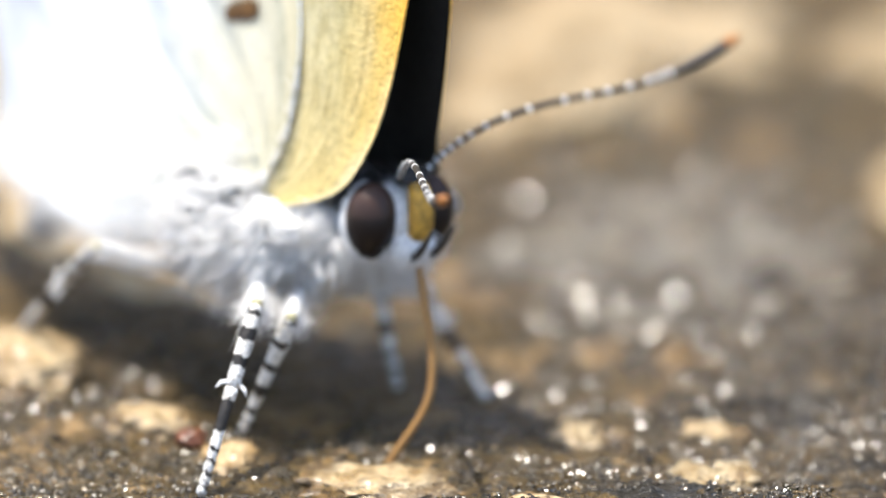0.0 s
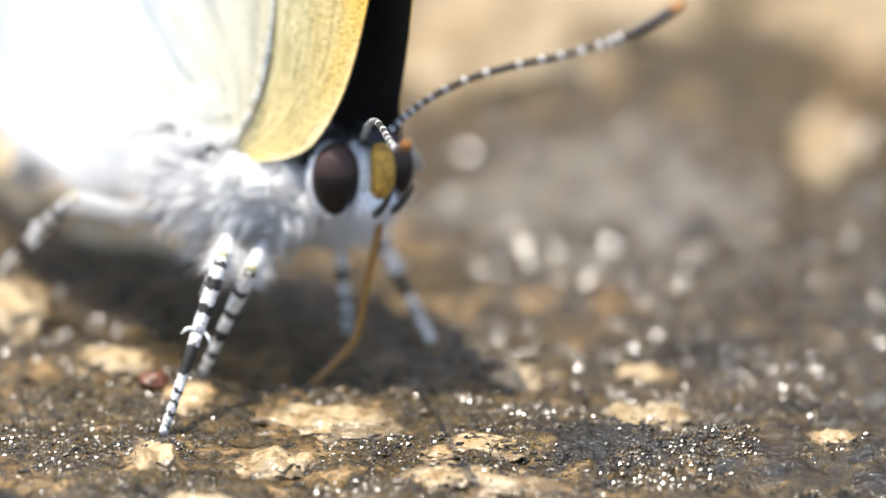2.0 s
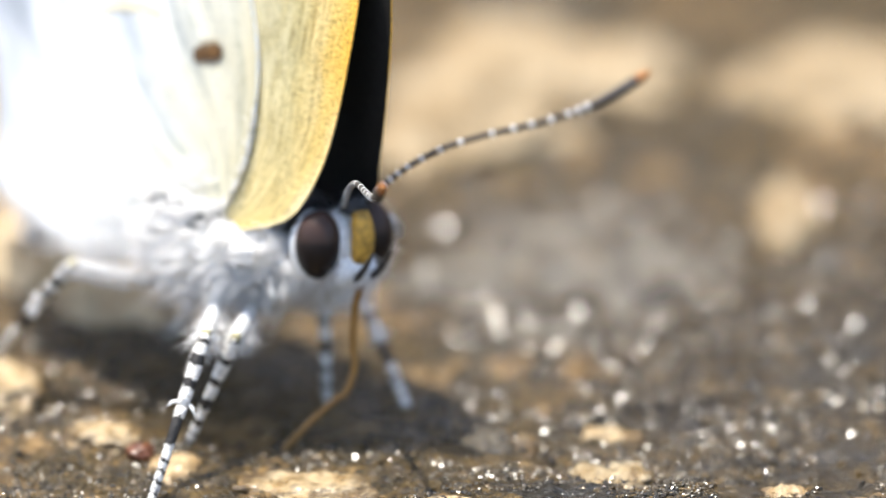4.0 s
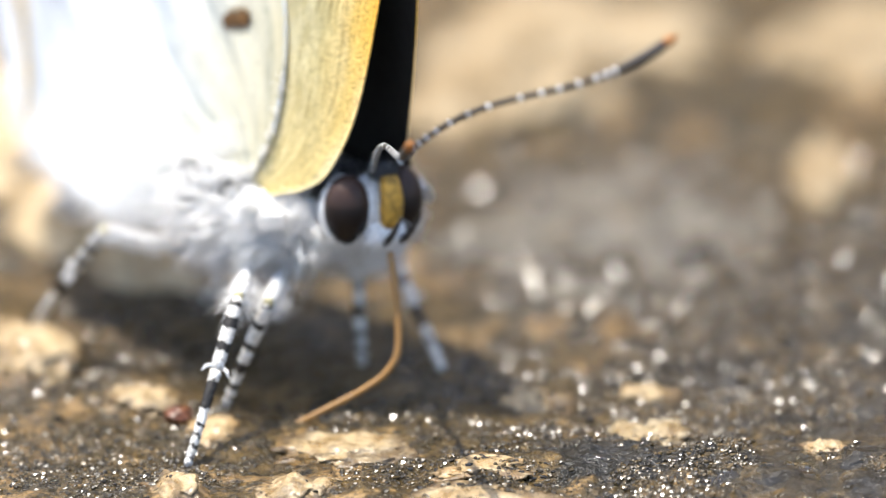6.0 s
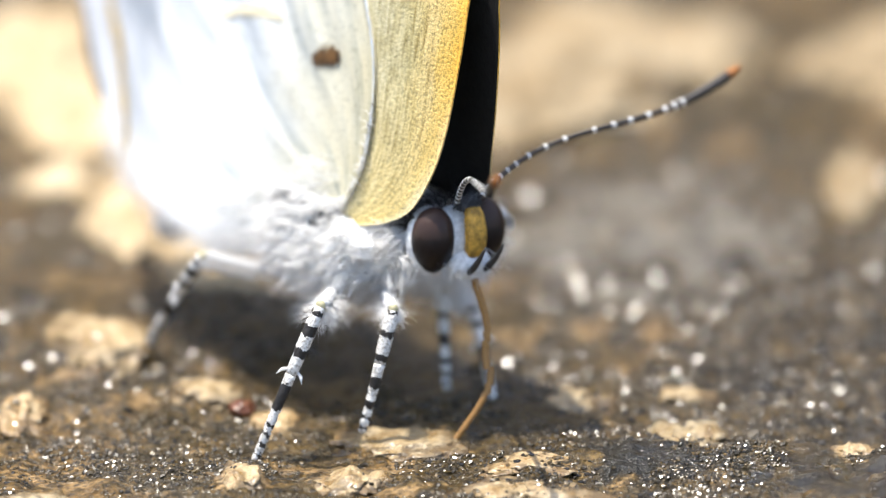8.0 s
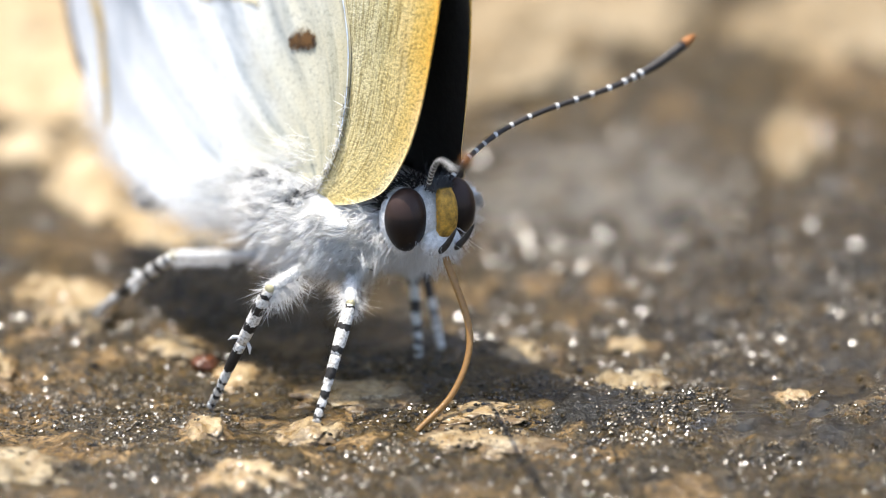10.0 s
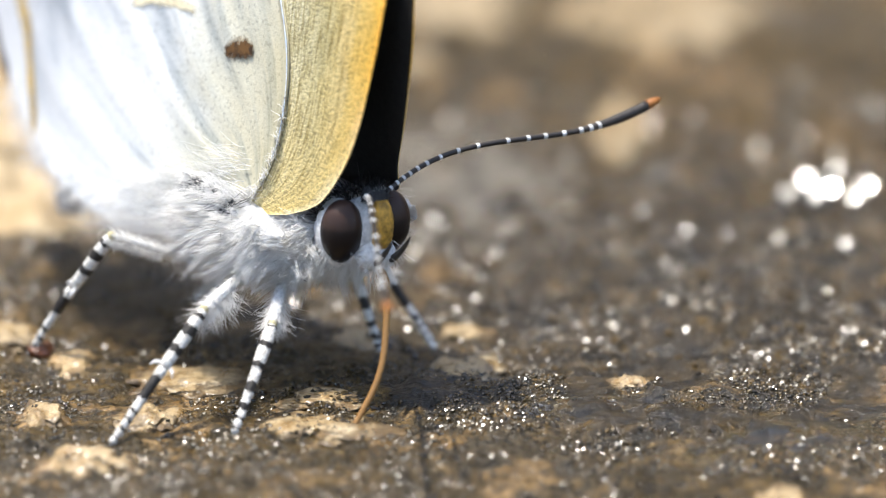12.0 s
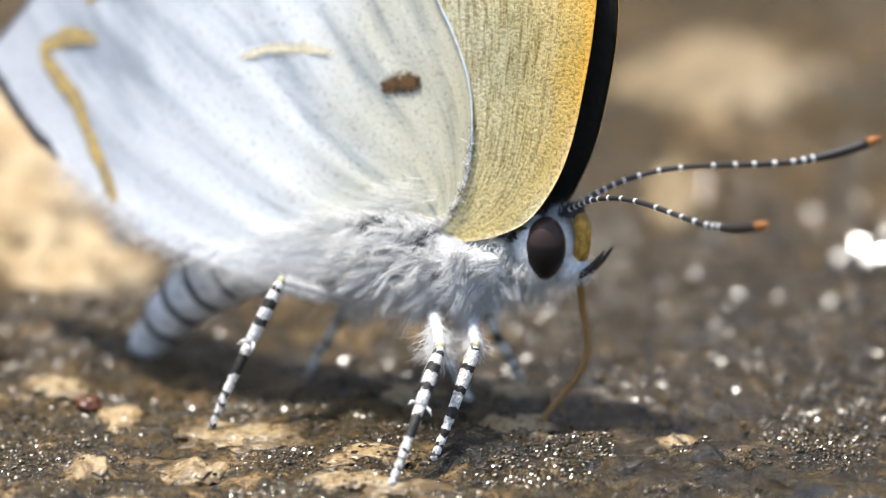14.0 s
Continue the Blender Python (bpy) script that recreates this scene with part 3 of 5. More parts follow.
def build_water():
    """A thin film of water that lies over the rock's broad form; its bumps and grains stand out of it."""
    xs, ys = np.arange(-12.4, 12.4, 0.11), np.arange(-17.4, 7.0, 0.11)
    gx, gy = np.meshgrid(xs, ys)
    broad = 0.34 * value_noise(gx, gy, 5.0, 1) + 0.26 * value_noise(gx, gy, 1.9, 2)
    pool = np.clip(1.15 - np.hypot((gx - 2.9) / 4.6, (gy + 10.3) / 2.9), 0, 1)
    pool = np.maximum(pool, 1.6 * np.clip(1.1 - np.hypot((gx - 6.9) / 2.4, (gy + 11.6) / 1.9), 0, 1))
    gz = broad - 0.14 + 0.15 * pool + 0.16 * value_noise(gx, gy, 2.6, 31) + (0.06 + 0.18 * pool) * value_noise(gx, gy, 0.7, 32) + (0.02 + 0.05 * pool) * value_noise(gx, gy, 0.3, 33)
    verts = np.stack([gx, gy, gz], -1).reshape(-1, 3)
    i = np.arange(len(ys) - 1)[:, None] * len(xs) + np.arange(len(xs) - 1)[None]
    ob = from_arrays("water", verts, np.stack([i, i + 1, i + 1 + len(xs), i + len(xs)], -1).reshape(-1, 4), WATER)
    ob.visible_shadow = False
    return tagged(ob, "thin clear film of water in the rock's hollows", "water", kind="structure")


build_water()


# ---- butterfly: its space has the head's middle as origin, x forward, y to its left, z up ----
butterfly = tagged(new("butterfly"), "small white and golden butterfly with closed wings, sipping on wet rock", "butterfly")
butterfly.empty_display_size = 0.001


def sweep(x):
    """Both wings bend a little to its left towards the tail."""
    return 0.062 * np.maximum(0, -np.asarray(x, float) - 1.2) + 0.28 * np.maximum(0, -np.asarray(x, float) - 8.0)


def front_bow(x, z):
    """How far the front of the wings curls, from 0 to 1."""
    s = np.clip((np.asarray(x, float) + 1.9) / 1.7, 0, 1)
    return s * s * (3 - 2 * s) * np.clip((8 - np.asarray(z, float)) / 3, 0, 1)


def near_side(x, z):
    """How far the wing on its right stands from the middle plane."""
    lean = np.minimum(-1.2 + 0.22 * np.asarray(z, float), -0.16 + 0.004 * np.asarray(z, float))
    return lean + (0.26 - 0.09 * np.clip(z, 0, 4.2)) * front_bow(x, z) + sweep(x)


def far_side(x, z):
    return 0.02 + 1.0 * np.exp(-(np.maximum(z, 0.2) - 0.2) / 0.55) + (0.45 - 0.09 * np.clip(z, 0, 4.2)) * front_bow(x, z) + sweep(x)


def wing(name, lead, trail, skin, lining, side, lift, label, seed):
    """A ruled wing between its leading and trailing edges, with an outer and an inner skin."""
    ns, nc = 90, 44
    a, b = spline(lead, ns), spline(trail, ns)
    k = np.linspace(0, 1, nc + 1)
    xz = a[:, None] * (1 - k[None, :, None]) + b[:, None] * k[None, :, None]
    # the ribs of the wing stand up a little
    rib = 0.035 * np.abs(np.sin(k * math.pi * 7 + seed)) ** 6
    dent = 0.03 * value_noise(xz[..., 0] * 1.0, xz[..., 1] * 1.0, 1.4, seed)
    y = side(xz[..., 0], xz[..., 1]) + lift
    sign = 1.0 if lift > 0 else -1.0
    outer = y + sign * (rib[None] * np.clip(np.linspace(-0.4, 3, ns + 1), 0, 1)[:, None] + dent)
    inner = y - sign * 0.03
    grid = lambda yy: np.stack([xz[..., 0], yy, xz[..., 1]], -1).reshape(-1, 3)
    verts = np.vstack([grid(outer), grid(inner)])
    i = (np.arange(ns)[:, None] * (nc + 1) + np.arange(nc)[None]).ravel()
    quad = np.stack([i, i + 1, i + nc + 2, i + nc + 1], 1)
    n = (ns + 1) * (nc + 1)
    rim = list(range(0, nc + 1)) + [r * (nc + 1) + nc for r in range(1, ns + 1)] + [ns * (nc + 1) + c for c in range(nc - 1, -1, -1)] + [r * (nc + 1) for r in range(ns - 1, 0, -1)]
    edge = [(rim[j], rim[(j + 1) % len(rim)], rim[(j + 1) % len(rim)] + n, rim[j] + n) for j in range(len(rim))]
    flip = quad[:, ::-1]
    faces = quad.tolist() + (flip + n).tolist() + edge
    ob = from_arrays(name, verts, faces, skin, butterfly, label)
    ob.data.materials.append(lining)
    which = [0] * len(quad) + [1] * len(quad) + [0] * len(edge)
    ob.data.polygons.foreach_set("material_index", which)
    span = ob.data.attributes.new("across", "FLOAT", "POINT")
    span.data.foreach_set("value", np.tile(np.tile(k, ns + 1), 2).astype(np.float32))
    reach = ob.data.attributes.new("along", "FLOAT", "POINT")
    reach.data.foreach_set("value", np.tile(np.repeat(np.linspace(0, 1, ns + 1), nc + 1), 2).astype(np.float32))
    return ob


FORE_LEAD = [(-1.6, 0.06), (-1.28, 0.10), (-0.88, 0.22), (-0.42, 0.46), (-0.14, 0.76), (0.06, 1.08), (0.27, 1.54), (0.44, 2.2), (0.57, 3.2), (0.64, 4.1), (0.60, 4.9), (0.25, 6.6), (-0.6, 9.0), (-2.2, 11.6), (-4.4, 13.8)]
FORE_TRAIL = [(-2.1, 0.12), (-2.3, 0.8), (-2.9, 2.0), (-4.2, 3.8), (-5.6, 5.4), (-7.0, 6.6), (-8.2, 7.6), (-8.7, 8.0)]
HIND_LEAD = [(-1.85, 0.32), (-1.62, 0.75), (-1.48, 1.35), (-1.50, 2.15), (-1.70, 2.95), (-2.12, 3.7), (-2.55, 4.3), (-3.6, 6.0), (-5.0, 7.6), (-6.6, 8.8)]
HIND_TRAIL = [(-1.9, 0.15), (-2.9, -0.35), (-4.2, -0.92), (-5.1, -1.12), (-6.0, -1.1), (-7.2, -0.90), (-8.7, -0.45), (-10.2, 0.17), (-11.4, 0.87), (-12.3, 1.6)]

wing("forewing", FORE_LEAD, FORE_TRAIL, GOLD_WING, BLACK_WING, near_side, -0.01, "golden forewing underside with a dark lining", 3)
hind_near = wing("hindwing", HIND_LEAD, HIND_TRAIL, CREAM_WING, BLACK_WING, near_side, -0.07, "cream and white hindwing underside", 5)
FAR_LEAD = [(x + 0.24 * min(1, max(0, (z - 1.2) / 2.6)), z) for x, z in FORE_LEAD]
wing("forewing", FAR_LEAD, FORE_TRAIL, GOLD_WING, BLACK_WING, far_side, 0.03, "black upper side of the other forewing", 7)
wing("hindwing", HIND_LEAD, HIND_TRAIL, CREAM_WING, BLACK_WING, far_side, 0.09, "cream and white hindwing underside", 9)


def wing_strip(name, line, widths, material, lift, label, parent=None):
    """A thin raised strip of coloured scales that follows the near hindwing."""
    n = 60
    p = spline(line, n)
    w = np.interp(np.linspace(0, 1, n + 1), np.linspace(0, 1, len(widths)), widths)
    way = np.gradient(p, axis=0)
    way /= np.linalg.norm(way, axis=1, keepdims=True)
    nor = np.stack([-way[:, 1], way[:, 0]], 1)
    rows = []
    rng = np.random.default_rng(len(line))
    jag = 1 + (0.22 if len(line) > 3 else 0.06) * np.stack([np.interp(np.arange(n + 1), np.arange(0, n + 6, 5), rng.normal(size=n // 5 + 2).clip(-1, 1)) for _ in range(2)], 1)
    for s, extra in ((-1.35, 0.0), (-0.7, 0.001), (0.0, 0.002), (0.7, 0.001), (1.35, 0.0)):
        q = p + nor * (w * s * jag[:, 0 if s < 0 else 1])[:, None]
        rows.append(np.stack([q[:, 0], near_side(q[:, 0], q[:, 1]) - lift - extra, q[:, 1]], 1))
    verts = np.stack(rows, 1).reshape(-1, 3)
    i = (np.arange(n)[:, None] * 5 + np.arange(4)[None]).ravel()
    ob = from_arrays(name, verts, np.stack([i, i + 1, i + 6, i + 5], 1), material, parent or hind_near, label)
    ends = 1 - np.minimum(1, np.minimum(np.arange(n + 1), n - np.arange(n + 1)) / 7.0)
    rim = ob.data.attributes.new("edge", "FLOAT", "POINT")
    rim.data.foreach_set("value", np.maximum(np.array([1.0, 0.5, 0.0, 0.5, 1.0])[None], ends[:, None]).ravel().astype(np.float32))
    return ob


wing_strip("wing_spot", [(-3.45, 2.55), (-3.02, 2.68), (-2.60, 2.76)], [0.06, 0.17, 0.20, 0.19, 0.08], BROWN, 0.125, "dark brown spot")
wing_strip("wing_band", [(-8.6, -0.36), (-9.05, 0.25), (-9.65, 0.95), (-9.95, 1.35), (-10.6, 1.72), (-10.8, 2.05), (-10.25, 2.36), (-9.5, 2.45)], [0.10, 0.15, 0.11, 0.17, 0.13, 0.11, 0.16, 0.10], OCHRE, 0.125, "ochre zigzag band")
wing_strip("wing_band", [(-9.9, 3.0), (-9.6, 3.4), (-8.9, 3.55), (-8.2, 3.75)], [0.08, 0.14, 0.12, 0.07], OCHRE, 0.125, "ochre zigzag band")
wing_strip("wing_mark", [(-6.45, 2.62), (-5.9, 2.85), (-5.3, 2.98), (-4.4, 3.02)], [0.06, 0.13, 0.15, 0.06], FAINT, 0.105, "faint ochre crescent")
wing_strip("wing_edge", HIND_LEAD[1:], [0.010, 0.018, 0.026, 0.030, 0.02], BLUE, 0.10, "pale blue front edge of the hindwing")
wing_strip("wing_edge", [(-10.05, 0.16), (-10.75, 0.50), (-11.3, 0.87), (-12.15, 1.55)], [0.05, 0.11, 0.12, 0.08], EDGE, 0.13, "black hind edge of the hindwing")


HIPS = {"front": (-1.54, -0.61, -1.11), "middle": (-2.11, -1.0, -1.15), "hind": (-3.70, -0.63, -1.51)}


def body_parts():
    thorax = part("thorax", ellipsoid((-2.15, 0, -0.34), (1.60, 1.60, 0.82), (0, 6, 0), rough=0.12, size=0.5), PALE_SKIN, butterfly, "pale grey thorax under white fur")
    rng = np.random.default_rng(11)

    def tufts(name, count, each, lo, hi, thick, material, label, seed, sweep):
        d = rng.normal(size=(count * 3, 3))
        d /= np.linalg.norm(d, axis=1, keepdims=True)
        full = d / (np.abs(d) ** 3).sum(1, keepdims=True) ** (1 / 3)
        at = np.array((-2.15, 0, -0.34)) + full * np.array((1.50, 1.57, 0.80))
        ok = (at[:, 0] > -3.5) & (at[:, 2] < np.where(at[:, 0] > -1.9, -0.12, 0.28))
        d, at = d[ok][:count], at[ok][:count]
        lean = d * np.array((0.35, 0.9, 0.30)) + np.array(sweep) + rng.normal(size=d.shape) * 0.38
        lean /= np.linalg.norm(lean, axis=1, keepdims=True)
        size = rng.uniform(lo, hi, len(at))
        # the hairs of a lock close up towards its tip
        tips = np.repeat(at + lean * size[:, None], each, 0) + rng.normal(size=(len(at) * each, 3)) * 0.035
        roots = np.repeat(at, each, 0) + rng.normal(size=(len(at) * each, 3)) * 0.085
        ways = tips - roots
        long = np.linalg.norm(ways, axis=1) * rng.uniform(0.6, 1.05, len(ways))
        hairs(name, roots, ways, long, thick, material, thorax, droop=0.14, label=label, curl=0.07, seed=seed)

    tufts("fur", 430, 20, 0.40, 0.90, 0.010, WHITE_FUR, "long white fur in tufts", 2, (-0.75, 0, -0.10))
    tufts("fur_tuft", 380, 18, 0.25, 0.62, 0.009, WHITE_FUR, "short white fur standing off in tufts", 4, (-0.25, 0, -0.05))
    tufts("dark_hair", 46, 7, 0.2, 0.45, 0.010, GREY_FUR, "scattered dark grey hairs", 3, (-0.6, 0, -0.2))
    n = 900
    t = rng.uniform(0, 0.75, n)
    px, pz = -2.3 - 4.2 * t + rng.normal(0, 0.2, n), -0.25 - 0.85 * np.minimum(1, t * 1.6) + rng.uniform(-0.1, 1.35, n) * (1 - 0.45 * t)
    roots = np.stack([px, near_side(px, pz) - 0.12, pz], 1)
    ways = np.stack([rng.normal(-1.0, 0.15, n), rng.normal(-0.22, 0.12, n), rng.normal(-0.12, 0.30, n)], 1)
    hairs("wing_hair", roots, ways, rng.uniform(0.3, 0.9, n), 0.008, SHEER_FUR, hind_near, droop=0.05, label="long white hair at the wing root", seed=9)
    for s in (-1, 1):
        shoulder = part("shoulder_lobe", ellipsoid((-1.05, 1.46 * s, -0.10), (0.46, 0.13, 0.13), (0, -8, 8 * s), rough=0.10, size=0.16), WHITE_SCALES, thorax, "white scaled shoulder lobe")
        m = 420
        at = np.stack([rng.uniform(-1.45, -0.5, m), np.full(m, 1.56 * s), rng.uniform(-0.24, 0.0, m)], 1)
        hairs("shoulder_hair", at, np.stack([rng.normal(-0.9, 0.2, m), s * rng.uniform(0, 0.4, m), rng.normal(-0.25, 0.2, m)], 1), rng.uniform(0.15, 0.45, m), 0.008, WHITE_FUR, shoulder, droop=0.1, seed=18)
    n = 1500
    t, a = rng.uniform(0, 1, n), rng.uniform(-0.35, math.pi + 0.35, n)
    wide = 0.72 + 0.92 * t
    roots = np.stack([-0.60 - 0.85 * t, wide * 1.04 * np.cos(a), -0.12 - wide * 0.58 * np.sin(a)], 1)
    locks = rng.normal(size=(90, 3)) * 0.35
    ways = np.stack([np.full(n, -0.15), np.cos(a), -0.55 - 0.5 * np.sin(a)], 1) + locks[rng.integers(0, 90, n)] + rng.normal(size=(n, 3)) * 0.1
    hairs("neck_fur", roots, ways, rng.uniform(0.22, 0.60, n), 0.009, WHITE_FUR, thorax, droop=0.12, label="white fur between head and legs", curl=0.12, seed=42)
    n = 330
    at = np.array([(-3.15, 0.22), (-2.95, 0.30), (-2.75, 0.12), (-2.55, 0.22), (-2.30, 0.02), (-2.05, 0.14)])[rng.integers(0, 6, n)] + rng.normal(size=(n, 2)) * 0.075
    roots = np.stack([at[:, 0], np.minimum(near_side(at[:, 0], at[:, 1]) - 0.10, -1.50), at[:, 1]], 1)
    hairs("dark_tuft", roots, np.stack([rng.normal(-0.5, 0.6, n), rng.normal(-0.3, 0.2, n), rng.normal(-0.1, 0.6, n)], 1), rng.uniform(0.12, 0.34, n), 0.009, GREY_FUR, thorax, label="dark grey hairs at the wing joint", seed=10)
    n = 420
    at = np.array([(-3.25, 0.34), (-3.0, 0.18), (-2.62, 0.36), (-2.42, 0.12), (-2.15, 0.28), (-1.9, 0.08)])[rng.integers(0, 6, n)] + rng.normal(size=(n, 2)) * 0.05
    roots = np.stack([at[:, 0], np.minimum(near_side(at[:, 0], at[:, 1]) - 0.11, -1.52), at[:, 1]], 1)
    hairs("white_tuft", roots, np.stack([rng.normal(-0.2, 0.5, n), rng.normal(-0.5, 0.2, n), rng.normal(0.1, 0.5, n)], 1), rng.uniform(0.10, 0.26, n), 0.011, WHITE_FUR, thorax, label="short white scale tufts at the wing joint", seed=40)
    # soft hair hangs from the lower edge of the near hindwing
    n = 2400
    low = spline(HIND_TRAIL, 400)[(rng.uniform(0, 1, n) ** 1.25 * 300).astype(int)]
    px, pz = low[:, 0] + rng.normal(0, 0.06, n), low[:, 1] + rng.uniform(-0.02, 0.35, n)
    roots = np.stack([px, near_side(px, pz) - 0.09, pz], 1)
    hairs("edge_fringe", roots, np.stack([rng.normal(-0.75, 0.2, n), rng.normal(-0.12, 0.15, n), rng.normal(-0.55, 0.2, n)], 1), rng.uniform(0.25, 0.65, n), 0.007, SHEER_FUR, hind_near, droop=0.05, label="soft white hair along the wing's lower edge", seed=41)
    front = spline(HIND_LEAD[:4], 40)
    for name, count, length, fur, words in (("edge_tuft", 150, 0.2, WHITE_FUR, "small white tufts on the wing's edge"), ("edge_hair", 50, 0.13, GREY_FUR, "dark hairs between the tufts")):
        pick = (rng.integers(0, 5, count) * 8 + rng.integers(0, 5, count) + (0 if fur is WHITE_FUR else 5)).clip(0, 40)
        px, pz = front[pick, 0] - 0.03 + rng.normal(0, 0.03, count), front[pick, 1] + rng.normal(0, 0.03, count)
        roots = np.stack([px, near_side(px, pz) - 0.09, pz], 1)
        hairs(name, roots, np.stack([rng.normal(0.5, 0.4, count), rng.normal(-0.4, 0.2, count), rng.normal(0.3, 0.5, count)], 1), rng.uniform(0.4, 1.0, count) * length, 0.009, fur, hind_near, droop=0.0, label=words, seed=33)
    for hip in ((-1.54, -0.61, -1.11), (-2.11, -1.0, -1.15), (-3.70, -0.63, -1.2)):
        for s in (1, -1):
            n = 300
            at = np.array(hip) * (1, s, 1) + rng.normal(size=(n, 3)) * (0.22, 0.16, 0.12) + (0, 0, 0.14)
            hairs("hip_fur", at, np.stack([rng.normal(-0.3, 0.35, n), -s * rng.uniform(0.2, 0.9, n), rng.normal(-0.5, 0.3, n)], 1), rng.uniform(0.25, 0.6, n), 0.008, WHITE_FUR, thorax, droop=0.1, label="white fur over the leg joint", seed=30)
    for kind, top in (("front", (-0.98, -0.64, -0.48)), ("middle", (-1.80, -0.92, -0.55)), ("hind", (-3.30, -0.58, -0.85))):
        for s in (1, -1):
            a, b = Vector((top[0], top[1] * s, top[2])), Vector((HIPS[kind][0], HIPS[kind][1] * s, HIPS[kind][2]))
            line = [a.lerp(b, t) for t in (0, 0.15, 0.4, 0.7, 0.9, 1.05)]
            coxa = part("coxa", tube(line, [0.12, 0.19, 0.22, 0.19, 0.15, 0.09], 14), WHITE_SCALES, thorax, "white scaled leg base")
            n = 420
            t, d = rng.uniform(0.0, 1.1, n), rng.normal(size=(n, 3))
            d /= np.linalg.norm(d, axis=1, keepdims=True)
            at = np.array(a)[None] + t[:, None] * np.array(b - a)[None] + d * 0.17
            hairs("coxa_hair", at, d * 0.6 + np.array((-0.35, 0, -0.75)) + rng.normal(size=(n, 3)) * 0.2, rng.uniform(0.14, 0.42, n), 0.008, WHITE_FUR, coxa, droop=0.1, seed=45)
            n = 60
            at = np.array(a.lerp(b, 0.30))[None] + rng.normal(size=(n, 3)) * (0.03, 0.03, 0.07) + np.array((0.10, -0.19 * (1 if s > 0 else -1), 0))
            hairs("dark_streak", at, np.tile((-0.2, 0.0, -1.0), (n, 1)) + rng.normal(size=(n, 3)) * 0.15, rng.uniform(0.1, 0.25, n), 0.009, GREY_FUR, coxa, droop=0.0, label="dark streak on the leg base", seed=46)
    n = 800
    roots = np.stack([rng.uniform(-5.0, -1.9, n), rng.uniform(-0.9, 0.7, n), rng.uniform(-1.15, -0.8, n)], 1)
    hairs("belly_hair", roots, np.stack([rng.normal(-0.7, 0.3, n), rng.normal(-0.1, 0.3, n), rng.normal(-0.6, 0.25, n)], 1), rng.uniform(0.4, 1.0, n), 0.006, WHITE_FUR, thorax, droop=0.15, label="thin long white belly hair", seed=31)
    bm = bmesh.new()
    line = bow((0, 0, 0), (-3.1, 0.4, -0.4), (-4.7, 1.2, -3.0), 26)
    tube(line, [0.80 - 0.10 * math.cos(i * 1.9) * 0.35 - 0.020 * i * (i / 26) for i in range(27)], 24, bm)
    abdomen = part("abdomen", bm, ASHEN, butterfly, "grey white abdomen with black bands")
    for k in range(4, 25, 3):
        p, q = line[k], line[k + 1]
        r = 0.80 - 0.10 * math.cos(k * 1.9) * 0.35 - 0.020 * k * (k / 26)
        w = (q - p).normalized()
        part("dark_band", tube([p - w * 0.02, p, p + w * 0.13, p + w * 0.15], [r * 0.94, r * 1.03, r * 1.02, r * 0.93], 24), DARK_BAND, abdomen)
    return abdomen


